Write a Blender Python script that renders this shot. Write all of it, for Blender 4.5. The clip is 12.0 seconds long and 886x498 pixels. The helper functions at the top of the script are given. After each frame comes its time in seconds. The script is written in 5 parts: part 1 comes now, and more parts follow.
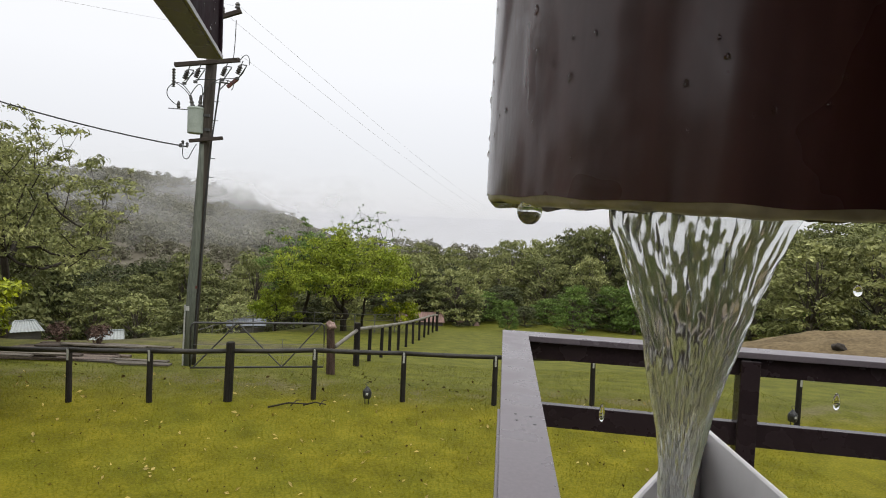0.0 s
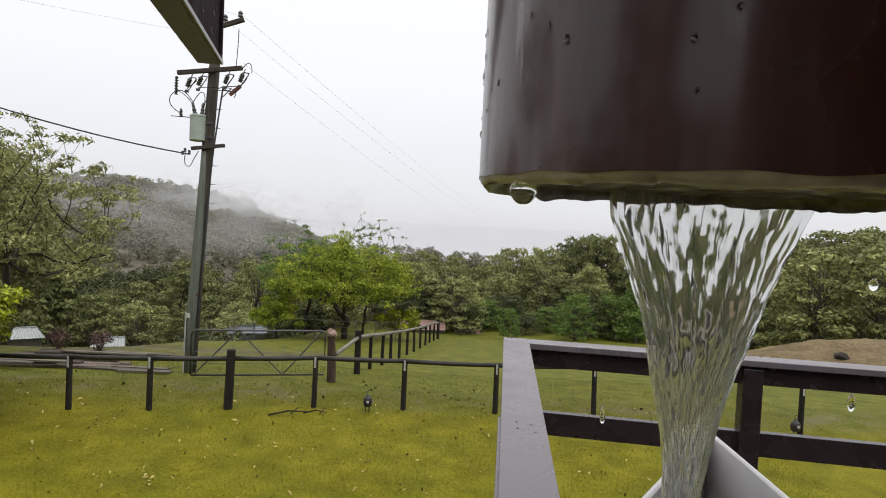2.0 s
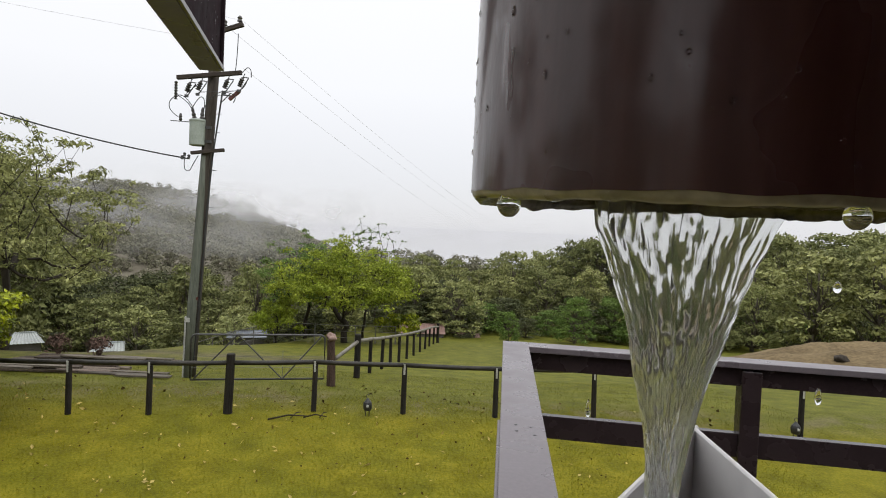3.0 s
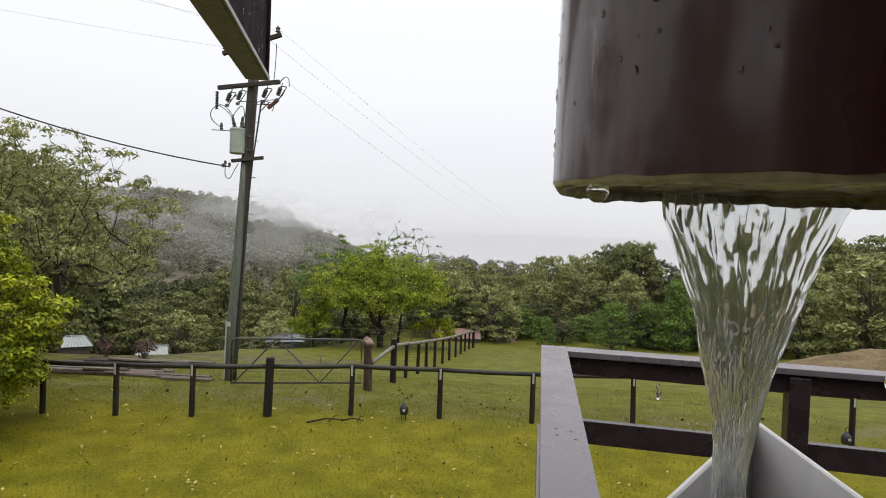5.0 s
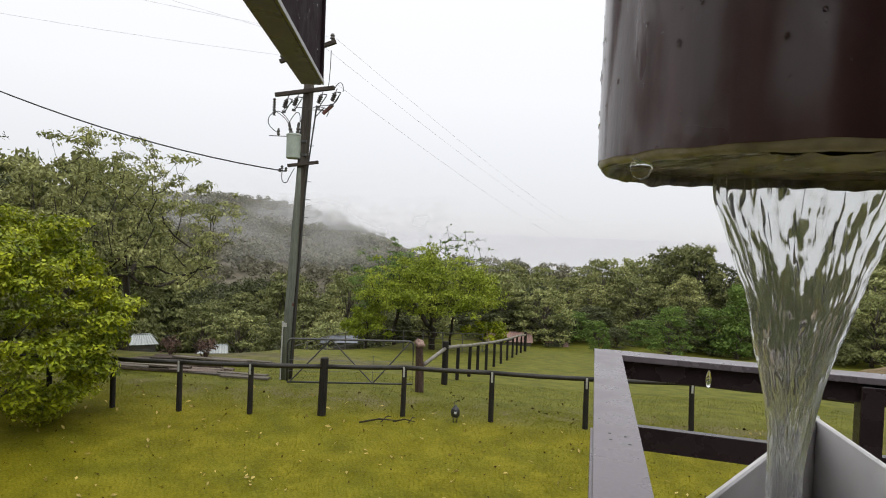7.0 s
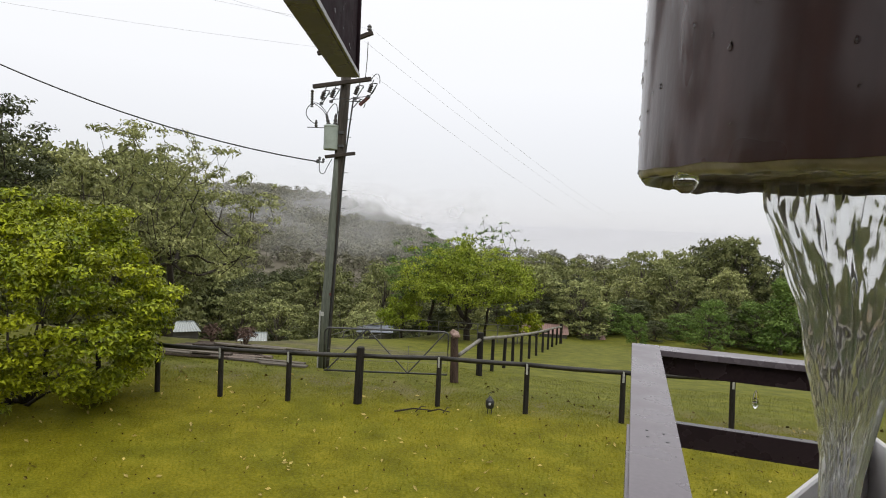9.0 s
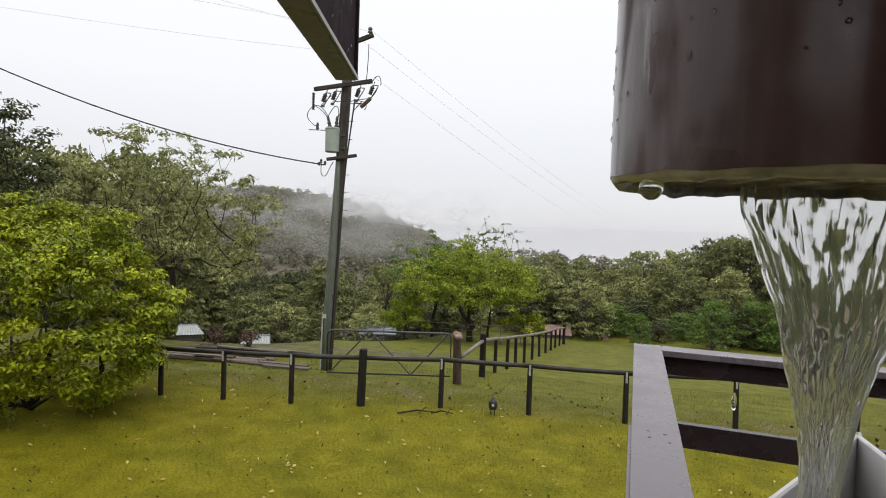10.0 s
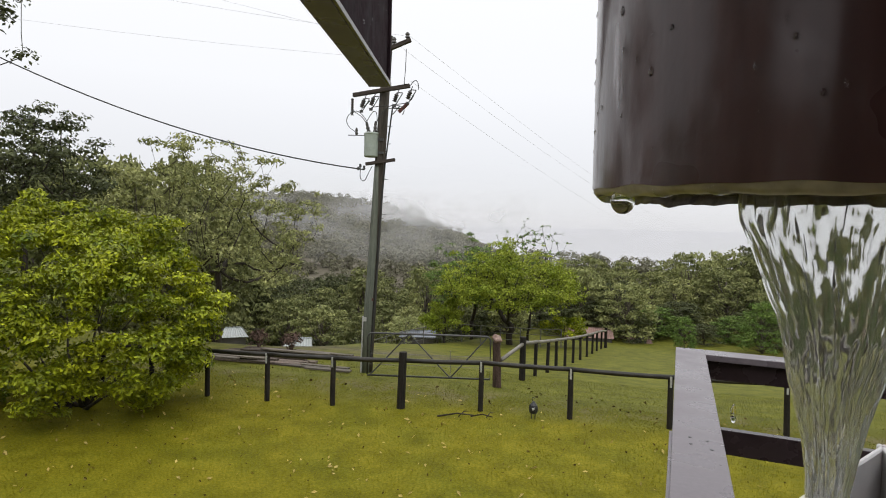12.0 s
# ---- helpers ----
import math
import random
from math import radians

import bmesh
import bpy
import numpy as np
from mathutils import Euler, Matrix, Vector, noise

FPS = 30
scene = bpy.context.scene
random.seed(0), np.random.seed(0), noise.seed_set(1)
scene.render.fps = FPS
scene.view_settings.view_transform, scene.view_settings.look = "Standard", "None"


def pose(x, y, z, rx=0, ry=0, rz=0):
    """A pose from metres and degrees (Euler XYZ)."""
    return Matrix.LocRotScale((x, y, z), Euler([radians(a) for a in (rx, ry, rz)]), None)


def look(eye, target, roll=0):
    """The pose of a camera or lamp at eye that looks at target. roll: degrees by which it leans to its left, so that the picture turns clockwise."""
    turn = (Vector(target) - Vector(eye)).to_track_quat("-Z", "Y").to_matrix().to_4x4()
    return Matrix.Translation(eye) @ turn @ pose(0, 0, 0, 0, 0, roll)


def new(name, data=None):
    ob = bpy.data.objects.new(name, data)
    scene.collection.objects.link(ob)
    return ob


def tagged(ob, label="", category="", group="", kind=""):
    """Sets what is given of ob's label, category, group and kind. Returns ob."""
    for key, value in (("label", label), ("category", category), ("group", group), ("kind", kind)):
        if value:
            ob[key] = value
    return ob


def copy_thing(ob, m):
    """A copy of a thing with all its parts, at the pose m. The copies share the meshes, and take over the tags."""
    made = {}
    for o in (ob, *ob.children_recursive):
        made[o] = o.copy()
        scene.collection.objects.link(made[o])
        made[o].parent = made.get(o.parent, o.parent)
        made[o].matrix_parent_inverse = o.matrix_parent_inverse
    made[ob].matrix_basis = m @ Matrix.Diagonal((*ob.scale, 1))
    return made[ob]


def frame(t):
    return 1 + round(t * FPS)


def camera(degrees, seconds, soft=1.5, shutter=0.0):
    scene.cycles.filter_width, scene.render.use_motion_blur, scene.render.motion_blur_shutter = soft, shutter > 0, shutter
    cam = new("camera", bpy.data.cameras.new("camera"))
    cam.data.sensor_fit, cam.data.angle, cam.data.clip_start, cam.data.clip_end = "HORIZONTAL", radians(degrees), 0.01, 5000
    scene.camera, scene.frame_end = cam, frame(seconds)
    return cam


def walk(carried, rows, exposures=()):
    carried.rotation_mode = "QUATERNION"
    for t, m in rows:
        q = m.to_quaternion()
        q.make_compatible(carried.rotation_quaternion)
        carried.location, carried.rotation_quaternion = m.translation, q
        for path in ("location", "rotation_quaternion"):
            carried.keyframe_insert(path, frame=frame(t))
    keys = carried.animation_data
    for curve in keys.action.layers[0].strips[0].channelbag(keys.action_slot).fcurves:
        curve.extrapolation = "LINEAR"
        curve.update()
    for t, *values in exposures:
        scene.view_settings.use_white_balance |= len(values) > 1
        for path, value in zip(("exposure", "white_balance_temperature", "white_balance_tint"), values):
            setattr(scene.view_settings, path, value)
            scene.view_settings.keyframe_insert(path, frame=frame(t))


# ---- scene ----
cam = camera(72.6, 12.0, soft=1.0)
PATH = [
    (0, (0.02152, 0.05917, 0.01748), (0.0235, 2.0569, -0.0781), 2.582),
    (0.5, (0.01761, 0.06048, 0.01549), (0.0175, 2.0586, -0.0714), 2.793),
    (1, (0.01900, 0.06405, 0.01465), (0.0141, 2.0624, -0.0669), 2.825),
    (1.5, (0.01987, 0.06612, 0.01436), (0.0174, 2.0647, -0.0607), 2.853),
    (2, (0.02412, 0.06725, 0.01301), (0.0205, 2.0660, -0.0568), 2.698),
    (2.5, (0.02505, 0.06127, 0.01462), (0.0236, 2.0603, -0.0485), 2.547),
    (4.5, (0.01863, 0.04767, 0.01088), (-0.0301, 2.0465, -0.0372), 2.346),
    (5, (0.01360, 0.04434, 0.00991), (-0.1051, 2.0403, -0.0362), 2.171),
    (5.5, (0.01507, 0.03942, 0.00878), (-0.1829, 2.0291, -0.0360), 2.027),
    (6, (0.01663, 0.03506, 0.00751), (-0.2222, 2.0203, -0.0352), 1.952),
    (6.5, (0.01662, 0.03569, 0.00623), (-0.2311, 2.0199, -0.0332), 2.074),
    (7, (0.01568, 0.04164, 0.00484), (-0.2731, 2.0202, -0.0385), 2.107),
    (9, (0.01610, 0.04885, 0.00990), (-0.3872, 2.0062, -0.0683), 2.322),
    (9.5, (0.01990, 0.04944, 0.01066), (-0.3881, 2.0059, -0.0648), 2.104),
    (10, (0.02224, 0.04819, 0.01121), (-0.3887, 2.0041, -0.0625), 1.922),
    (10.5, (0.02301, 0.04850, 0.01174), (-0.4155, 1.9985, -0.0605), 1.803),
    (11, (0.02310, 0.04710, 0.01184), (-0.4580, 1.9871, -0.0590), 1.668),
    (11.5, (0.02975, 0.04690, 0.01319), (-0.4911, 1.9766, -0.0566), 1.478),
    (12, (0.03461, 0.04902, 0.01396), (-0.5023, 1.9744, -0.0538), 1.331),
]
walk(cam, [(t, look(eye, target, roll)) for t, eye, target, roll in PATH])

# ---- light: an overcast, rainy sky ----
world = bpy.data.worlds.new("overcast_sky")
scene.world = world
world.use_nodes = True
wn, wl = world.node_tree.nodes, world.node_tree.links
wn.clear()
w_out = wn.new("ShaderNodeOutputWorld")
w_bg = wn.new("ShaderNodeBackground")
w_sky = wn.new("ShaderNodeTexSky")
w_sky.sky_type, w_sky.sun_disc = "NISHITA", False
w_sky.sun_elevation, w_sky.sun_rotation = radians(55), radians(200)
w_co = wn.new("ShaderNodeTexCoord")
w_sep = wn.new("ShaderNodeSeparateXYZ")
w_ramp = wn.new("ShaderNodeValToRGB")
w_ramp.color_ramp.elements[0].position, w_ramp.color_ramp.elements[0].color = 0.0, (0.70, 0.70, 0.735, 1)
w_ramp.color_ramp.elements[1].position, w_ramp.color_ramp.elements[1].color = 1.0, (2.05, 2.05, 2.08, 1)
e_mid = w_ramp.color_ramp.elements.new(0.22)
e_mid.color = (0.925, 0.925, 0.945, 1)
e_up = w_ramp.color_ramp.elements.new(0.42)
e_up.color = (1.0, 1.0, 1.01, 1)
w_mix = wn.new("ShaderNodeMixRGB")
w_mix.blend_type = "ADD"
w_mix.inputs[0].default_value = 0.012
wl.new(w_co.outputs["Generated"], w_sep.inputs[0])
wl.new(w_sep.outputs["Z"], w_ramp.inputs[0])
wl.new(w_ramp.outputs[0], w_mix.inputs[1])
wl.new(w_sky.outputs[0], w_mix.inputs[2])
wl.new(w_mix.outputs[0], w_bg.inputs[0])
w_bg.inputs[1].default_value = 1.0
wl.new(w_bg.outputs[0], w_out.inputs[0])

sun_data = bpy.data.lights.new("sun", "SUN")
sun_data.energy, sun_data.angle, sun_data.color = 0.7, radians(35), (1.0, 0.98, 0.94)
sun = new("sun", sun_data)
sun.matrix_world = look((20, -30, 60), (0, 10, 0))


# ---- materials ----
def material(name, low, high, scale=6.0, rough=0.7, bump=0.2, fine=40.0, metal=0.0, stretch=(1, 1, 1), per_piece=0.0,
             island=0.0, rough_low=None, coat=0.0, translucent=0.0, depth=0.01, spec=0.5):
    """Two-tone surface with coarse blotches, fine grain and relief."""
    m = bpy.data.materials.new(name)
    m.use_nodes = True
    n, l = m.node_tree.nodes, m.node_tree.links
    b = n["Principled BSDF"]
    co = n.new("ShaderNodeTexCoord")
    mp = n.new("ShaderNodeMapping")
    mp.inputs["Scale"].default_value = stretch
    l.new(co.outputs["Object"], mp.inputs[0])
    big, small = n.new("ShaderNodeTexNoise"), n.new("ShaderNodeTexNoise")
    big.inputs["Scale"].default_value, big.inputs["Detail"].default_value = scale, 4
    small.inputs["Scale"].default_value, small.inputs["Detail"].default_value = fine, 3
    for t in (big, small):
        l.new(mp.outputs[0], t.inputs["Vector"])
    mixf = n.new("ShaderNodeMath")
    mixf.operation = "MULTIPLY_ADD"
    mixf.inputs[1].default_value = 0.55
    half = n.new("ShaderNodeMath")
    half.operation = "MULTIPLY"
    half.inputs[1].default_value = 0.45
    l.new(small.outputs[0], half.inputs[0])
    l.new(big.outputs[0], mixf.inputs[0])
    l.new(half.outputs[0], mixf.inputs[2])
    ramp = n.new("ShaderNodeValToRGB")
    ramp.color_ramp.elements[0].position, ramp.color_ramp.elements[1].position = 0.36, 0.64
    ramp.color_ramp.elements[0].color, ramp.color_ramp.elements[1].color = (*low, 1), (*high, 1)
    l.new(mixf.outputs[0], ramp.inputs[0])
    tone = ramp.outputs[0]
    for amount, node, out in ((per_piece, "ShaderNodeObjectInfo", "Random"), (island, "ShaderNodeNewGeometry", "Random Per Island")):
        if amount:
            src = n.new(node)
            rng = n.new("ShaderNodeMapRange")
            rng.inputs["To Min"].default_value, rng.inputs["To Max"].default_value = 1 - amount, 1 + amount
            l.new(src.outputs[out], rng.inputs["Value"])
            hsv = n.new("ShaderNodeHueSaturation")
            l.new(rng.outputs[0], hsv.inputs["Value"])
            l.new(tone, hsv.inputs["Color"])
            tone = hsv.outputs[0]
    l.new(tone, b.inputs["Base Color"])
    b.inputs["Metallic"].default_value = metal
    b.inputs["Specular IOR Level"].default_value = spec
    if rough_low is None:
        b.inputs["Roughness"].default_value = rough
    else:
        rr = n.new("ShaderNodeMapRange")
        rr.inputs["To Min"].default_value, rr.inputs["To Max"].default_value = rough_low, rough
        rr.inputs["From Min"].default_value, rr.inputs["From Max"].default_value = 0.35, 0.65
        l.new(big.outputs[0], rr.inputs["Value"])
        l.new(rr.outputs[0], b.inputs["Roughness"])
    if coat:
        b.inputs["Coat Weight"].default_value, b.inputs["Coat Roughness"].default_value = coat, 0.06
    if bump:
        bp = n.new("ShaderNodeBump")
        bp.inputs["Strength"].default_value, bp.inputs["Distance"].default_value = bump, depth
        l.new(mixf.outputs[0], bp.inputs["Height"])
        l.new(bp.outputs[0], b.inputs["Normal"])
    if translucent:
        tr = n.new("ShaderNodeBsdfTranslucent")
        l.new(tone, tr.inputs["Color"])
        mx = n.new("ShaderNodeMixShader")
        mx.inputs[0].default_value = translucent
        l.new(b.outputs[0], mx.inputs[1])
        l.new(tr.outputs[0], mx.inputs[2])
        l.new(mx.outputs[0], n["Material Output"].inputs[0])
    return m


def ground_material():
    """Lawn, worn paddock grass and a muddy strip behind the fence, by place on the ground."""
    m = bpy.data.materials.new("grass_ground")
    m.use_nodes = True
    n, l = m.node_tree.nodes, m.node_tree.links
    b = n["Principled BSDF"]
    geo = n.new("ShaderNodeNewGeometry")
    sep = n.new("ShaderNodeSeparateXYZ")
    l.new(geo.outputs["Position"], sep.inputs[0])

    def noise_tex(scale, detail=4):
        t = n.new("ShaderNodeTexNoise")
        t.inputs["Scale"].default_value, t.inputs["Detail"].default_value = scale, detail
        l.new(geo.outputs["Position"], t.inputs["Vector"])
        return t.outputs[0]

    def ramp(src, *stops):
        r = n.new("ShaderNodeValToRGB")
        e = r.color_ramp.elements
        e[0].position, e[0].color = stops[0][0], (*stops[0][1], 1)
        e[1].position, e[1].color = stops[-1][0], (*stops[-1][1], 1)
        for p, c in stops[1:-1]:
            e.new(p).color = (*c, 1)
        l.new(src, r.inputs[0])
        return r.outputs[0]

    def mix(f, a, c):
        x = n.new("ShaderNodeMixRGB")
        l.new(f, x.inputs[0])
        l.new(a, x.inputs[1])
        l.new(c, x.inputs[2])
        return x.outputs[0]

    def maths(op, *v):
        x = n.new("ShaderNodeMath")
        x.operation = op
        for i, a in enumerate(v):
            if isinstance(a, (int, float)):
                x.inputs[i].default_value = a
            else:
                l.new(a, x.inputs[i])
        return x.outputs[0]

    coarse, mid, fine = noise_tex(0.35), noise_tex(1.6), noise_tex(22, 6)
    blend = maths("ADD", maths("MULTIPLY", mid, 0.5), maths("MULTIPLY", fine, 0.5))
    lawn = ramp(blend, (0.33, LAWN_DARK), (0.5, LAWN_MID), (0.68, LAWN_LIGHT))
    green = ramp(blend, (0.33, (0.06, 0.068, 0.004)), (0.5, (0.098, 0.106, 0.006)), (0.68, (0.17, 0.165, 0.014)))
    lawn = mix(ramp(noise_tex(0.9, 3), (0.42, (0, 0, 0)), (0.66, (0.45, 0.45, 0.45))), lawn, green)
    field = ramp(blend, (0.34, (0.045, 0.048, 0.009)), (0.46, (0.09, 0.095, 0.012)), (0.66, (0.16, 0.155, 0.024)))
    mud = ramp(blend, (0.35, (0.035, 0.028, 0.018)), (0.62, (0.13, 0.105, 0.075)))
    edge = maths("ADD", sep.outputs["Y"], maths("MULTIPLY", coarse, 1.6))
    beyond = ramp(maths("MULTIPLY_ADD", edge, 0.2, -2.5), (0.28, (0, 0, 0)), (0.62, (1, 1, 1)))
    col = mix(beyond, lawn, field)
    band = maths("SUBTRACT", 1.0, maths("ABSOLUTE", maths("MULTIPLY", maths("SUBTRACT", edge, 15.4), 0.8)))
    band = maths("MULTIPLY", maths("MAXIMUM", band, 0.0), ramp(mid, (0.42, (0, 0, 0)), (0.6, (1, 1, 1))))
    band = maths("MULTIPLY", band, 0.6)
    col = mix(band, col, mud)
    worn = maths("SUBTRACT", 1.0, maths("ABSOLUTE", maths("MULTIPLY", maths("SUBTRACT", sep.outputs["Y"], maths("MULTIPLY_ADD", coarse, 6.0, 21.0)), 0.35)))
    worn = maths("MULTIPLY", maths("MAXIMUM", worn, 0.0), ramp(maths("MULTIPLY_ADD", sep.outputs["X"], -0.1, 0.0), (0.2, (0, 0, 0)), (0.5, (1, 1, 1))))
    col = mix(maths("MULTIPLY", worn, 0.75), col, mud)
    l.new(col, b.inputs["Base Color"])
    b.inputs["Roughness"].default_value = 0.75
    b.inputs["Specular IOR Level"].default_value = 0.08
    bp = n.new("ShaderNodeBump")
    bp.inputs["Strength"].default_value, bp.inputs["Distance"].default_value = 0.5, 0.035
    l.new(blend, bp.inputs["Height"])
    l.new(bp.outputs[0], b.inputs["Normal"])
    return m


def water_material(name, rough, clear):
    m = bpy.data.materials.new(name)
    m.use_nodes = True
    n, l = m.node_tree.nodes, m.node_tree.links
    b = n["Principled BSDF"]
    b.inputs["Base Color"].default_value = (0.97, 0.98, 0.97, 1)
    b.inputs["Roughness"].default_value = rough
    b.inputs["IOR"].default_value = 1.33
    b.inputs["Transmission Weight"].default_value = clear
    return m


def pipe_material():
    """Glossy brown paint under a broken film of running water."""
    m = bpy.data.materials.new("brown_pipe_paint")
    m.use_nodes = True
    n, l = m.node_tree.nodes, m.node_tree.links
    b = n["Principled BSDF"]
    co = n.new("ShaderNodeTexCoord")

    def noise_tex(scale, stretch, detail, skew=0.0):
        mp = n.new("ShaderNodeMapping")
        mp.inputs["Scale"].default_value = (1, 1, stretch)
        l.new(co.outputs["Object"], mp.inputs[0])
        t = n.new("ShaderNodeTexNoise")
        t.inputs["Scale"].default_value, t.inputs["Detail"].default_value, t.inputs["Distortion"].default_value = scale, detail, skew
        l.new(mp.outputs[0], t.inputs["Vector"])
        return t.outputs[0]

    def span(src, lo, hi, a, c):
        r = n.new("ShaderNodeMapRange")
        for k, v in zip(("From Min", "From Max", "To Min", "To Max"), (lo, hi, a, c)):
            r.inputs[k].default_value = v
        l.new(src, r.inputs["Value"])
        return r.outputs[0]

    def total(a, c):
        x = n.new("ShaderNodeMath")
        l.new(a, x.inputs[0])
        l.new(c, x.inputs[1])
        return x.outputs[0]

    film, run, grain = noise_tex(46, 0.7, 3, 0.5), noise_tex(120, 0.12, 3), noise_tex(420, 0.6, 3)
    ramp = n.new("ShaderNodeValToRGB")
    ramp.color_ramp.elements[0].position, ramp.color_ramp.elements[1].position = 0.38, 0.66
    ramp.color_ramp.elements[0].color, ramp.color_ramp.elements[1].color = (0.058, 0.019, 0.020, 1), (0.098, 0.039, 0.041, 1)
    l.new(run, ramp.inputs[0])
    l.new(ramp.outputs[0], b.inputs["Base Color"])
    l.new(span(film, 0.40, 0.47, 0.2, 0.5), b.inputs["Roughness"])
    l.new(span(film, 0.40, 0.47, 0.4, 0.3), b.inputs["Specular IOR Level"])
    b.inputs["Coat Weight"].default_value, b.inputs["Coat Roughness"].default_value = 0.62, 0.13
    bp = n.new("ShaderNodeBump")
    bp.inputs["Strength"].default_value, bp.inputs["Distance"].default_value = 0.32, 0.0011
    l.new(total(total(span(film, 0.36, 0.5, 0.35, 0.0), span(run, 0.3, 0.7, 0.0, 0.5)), span(grain, 0.3, 0.7, 0.0, 0.12)), bp.inputs["Height"])
    l.new(bp.outputs[0], b.inputs["Normal"])
    return m


LAWN_DARK, LAWN_MID, LAWN_LIGHT = (0.080, 0.074, 0.003), (0.134, 0.122, 0.005), (0.21, 0.178, 0.013)
M_ground = ground_material()
M_water = water_material("clear_water", 0.02, 1.0)
M_stream = water_material("aerated_water", 0.11, 0.84)
M_pipe = pipe_material()
M_pipe_cut = material("stained_pvc_edge", (0.26, 0.22, 0.18), (0.56, 0.49, 0.41), 50, 0.35, 0.3, 300, depth=0.001)
M_pipe_in = material("slimy_pipe_inside", (0.16, 0.13, 0.085), (0.38, 0.33, 0.24), 45, 0.3, 0.3, 160, depth=0.001)
# brown base stands in for the ground mirrored in the water
M_film = material("ground_tinted_film", (0.13, 0.108, 0.095), (0.4, 0.34, 0.3), 38, 0.12, 0.5, 120, depth=0.002)
M_slime = material("wet_brown_slime", (0.03, 0.025, 0.018), (0.22, 0.19, 0.14), 70, 0.25, 0.6, 300, depth=0.001)
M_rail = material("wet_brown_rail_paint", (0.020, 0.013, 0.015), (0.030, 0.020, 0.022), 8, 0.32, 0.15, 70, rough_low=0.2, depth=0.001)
# lighter tone for the top boards and the outer side board
M_rail_top = material("wet_rail_lighter_tone", (0.10, 0.085, 0.095), (0.135, 0.115, 0.125), 7, 0.4, 0.12, 90, rough_low=0.22, depth=0.001)
M_hopper = material("grey_white_plastic", (0.66, 0.64, 0.63), (0.76, 0.74, 0.73), 12, 0.4, 0.08, 80, depth=0.001)
M_beam = material("dark_beam_paint", (0.016, 0.010, 0.012), (0.034, 0.022, 0.026), 30, 0.85, 0.35, 110, stretch=(1, 0.8, 0.6), rough_low=0.6, depth=0.0015, spec=0.02)
# violet base offsets the yellow-green lawn bounce so the underside reads brown
M_soffit = material("bounce_offset_underside", (0.08, 0.062, 0.24), (0.105, 0.082, 0.29), 9, 0.34, 0.1, 50, depth=0.001, rough_low=0.24)
M_flash = material("grey_drip_edge", (0.13, 0.12, 0.115), (0.2, 0.185, 0.18), 12, 0.35, 0.05, 50, metal=0.3)
M_post = material("weathered_fence_timber", (0.006, 0.005, 0.004), (0.022, 0.018, 0.014), 5, 0.75, 0.5, 30, stretch=(3, 3, 0.5), per_piece=0.25, spec=0.25)
M_rail_log = material("wet_log_rail", (0.009, 0.008, 0.006), (0.03, 0.026, 0.02), 4, 0.5, 0.4, 30, per_piece=0.15, spec=0.35)
M_log_pale = material("pale_weathered_log", (0.11, 0.10, 0.08), (0.22, 0.20, 0.165), 4, 0.6, 0.4, 30)
M_board = material("grey_weathered_board", (0.05, 0.042, 0.034), (0.15, 0.13, 0.105), 3, 0.75, 0.4, 25, stretch=(0.4, 3, 3), per_piece=0.4, spec=0.2)
M_gate_post = material("red_brown_split_post", (0.022, 0.014, 0.010), (0.085, 0.055, 0.042), 5, 0.8, 0.6, 30, stretch=(3, 3, 0.5), spec=0.2)
M_strap = material("galvanised_strap", (0.3, 0.3, 0.28), (0.45, 0.45, 0.43), 20, 0.4, 0.1, 60, metal=0.15)
M_pole = material("grey_green_pole_timber", (0.075, 0.086, 0.07), (0.165, 0.175, 0.145), 2.5, 0.8, 0.6, 18, stretch=(4, 4, 0.25), spec=0.15)
M_pole_brown = material("brown_pole_timber", (0.032, 0.027, 0.022), (0.085, 0.073, 0.062), 2.5, 0.8, 0.6, 18, stretch=(4, 4, 0.25), spec=0.15)
M_steel = material("dark_steel", (0.05, 0.05, 0.05), (0.09, 0.09, 0.09), 10, 0.5, 0.1, 50, metal=0.5)
M_galv = material("galvanised_pipe", (0.12, 0.115, 0.105), (0.2, 0.195, 0.18), 10, 0.5, 0.1, 50, metal=0.4)
M_ceramic = material("brown_porcelain", (0.045, 0.040, 0.038), (0.075, 0.07, 0.066), 10, 0.25, 0.0)
M_transformer = material("pale_green_enamel", (0.25, 0.29, 0.25), (0.34, 0.38, 0.34), 4, 0.45, 0.05, 30)
M_red = material("faded_red_enamel", (0.1, 0.03, 0.026), (0.15, 0.05, 0.042), 10, 0.5, 0.05)
M_wire = material("black_cable", (0.02, 0.02, 0.02), (0.03, 0.03, 0.03), 10, 0.6, 0.0)
M_wire_far = material("aluminium_conductor", (0.42, 0.42, 0.43), (0.5, 0.5, 0.51), 10, 0.5, 0.0, metal=0.4)
M_bark = material("gum_bark", (0.045, 0.038, 0.03), (0.15, 0.13, 0.105), 3, 0.85, 0.6, 22, stretch=(2, 2, 0.4), spec=0.1)
M_bark_dark = material("dark_wet_bark", (0.022, 0.018, 0.014), (0.06, 0.05, 0.04), 4, 0.8, 0.6, 25, stretch=(2, 2, 0.4), spec=0.15)
M_leaf_bush = material("bright_shrub_leaves", (0.07, 0.108, 0.004), (0.345, 0.37, 0.015), 0.9, 0.4, 0, 5, island=0.55, translucent=0.1, spec=0.2)
M_leaf_gum = material("olive_gum_leaves", (0.14, 0.155, 0.052), (0.34, 0.345, 0.14), 0.5, 0.5, 0, 3, island=0.5, translucent=0.2, spec=0.15)
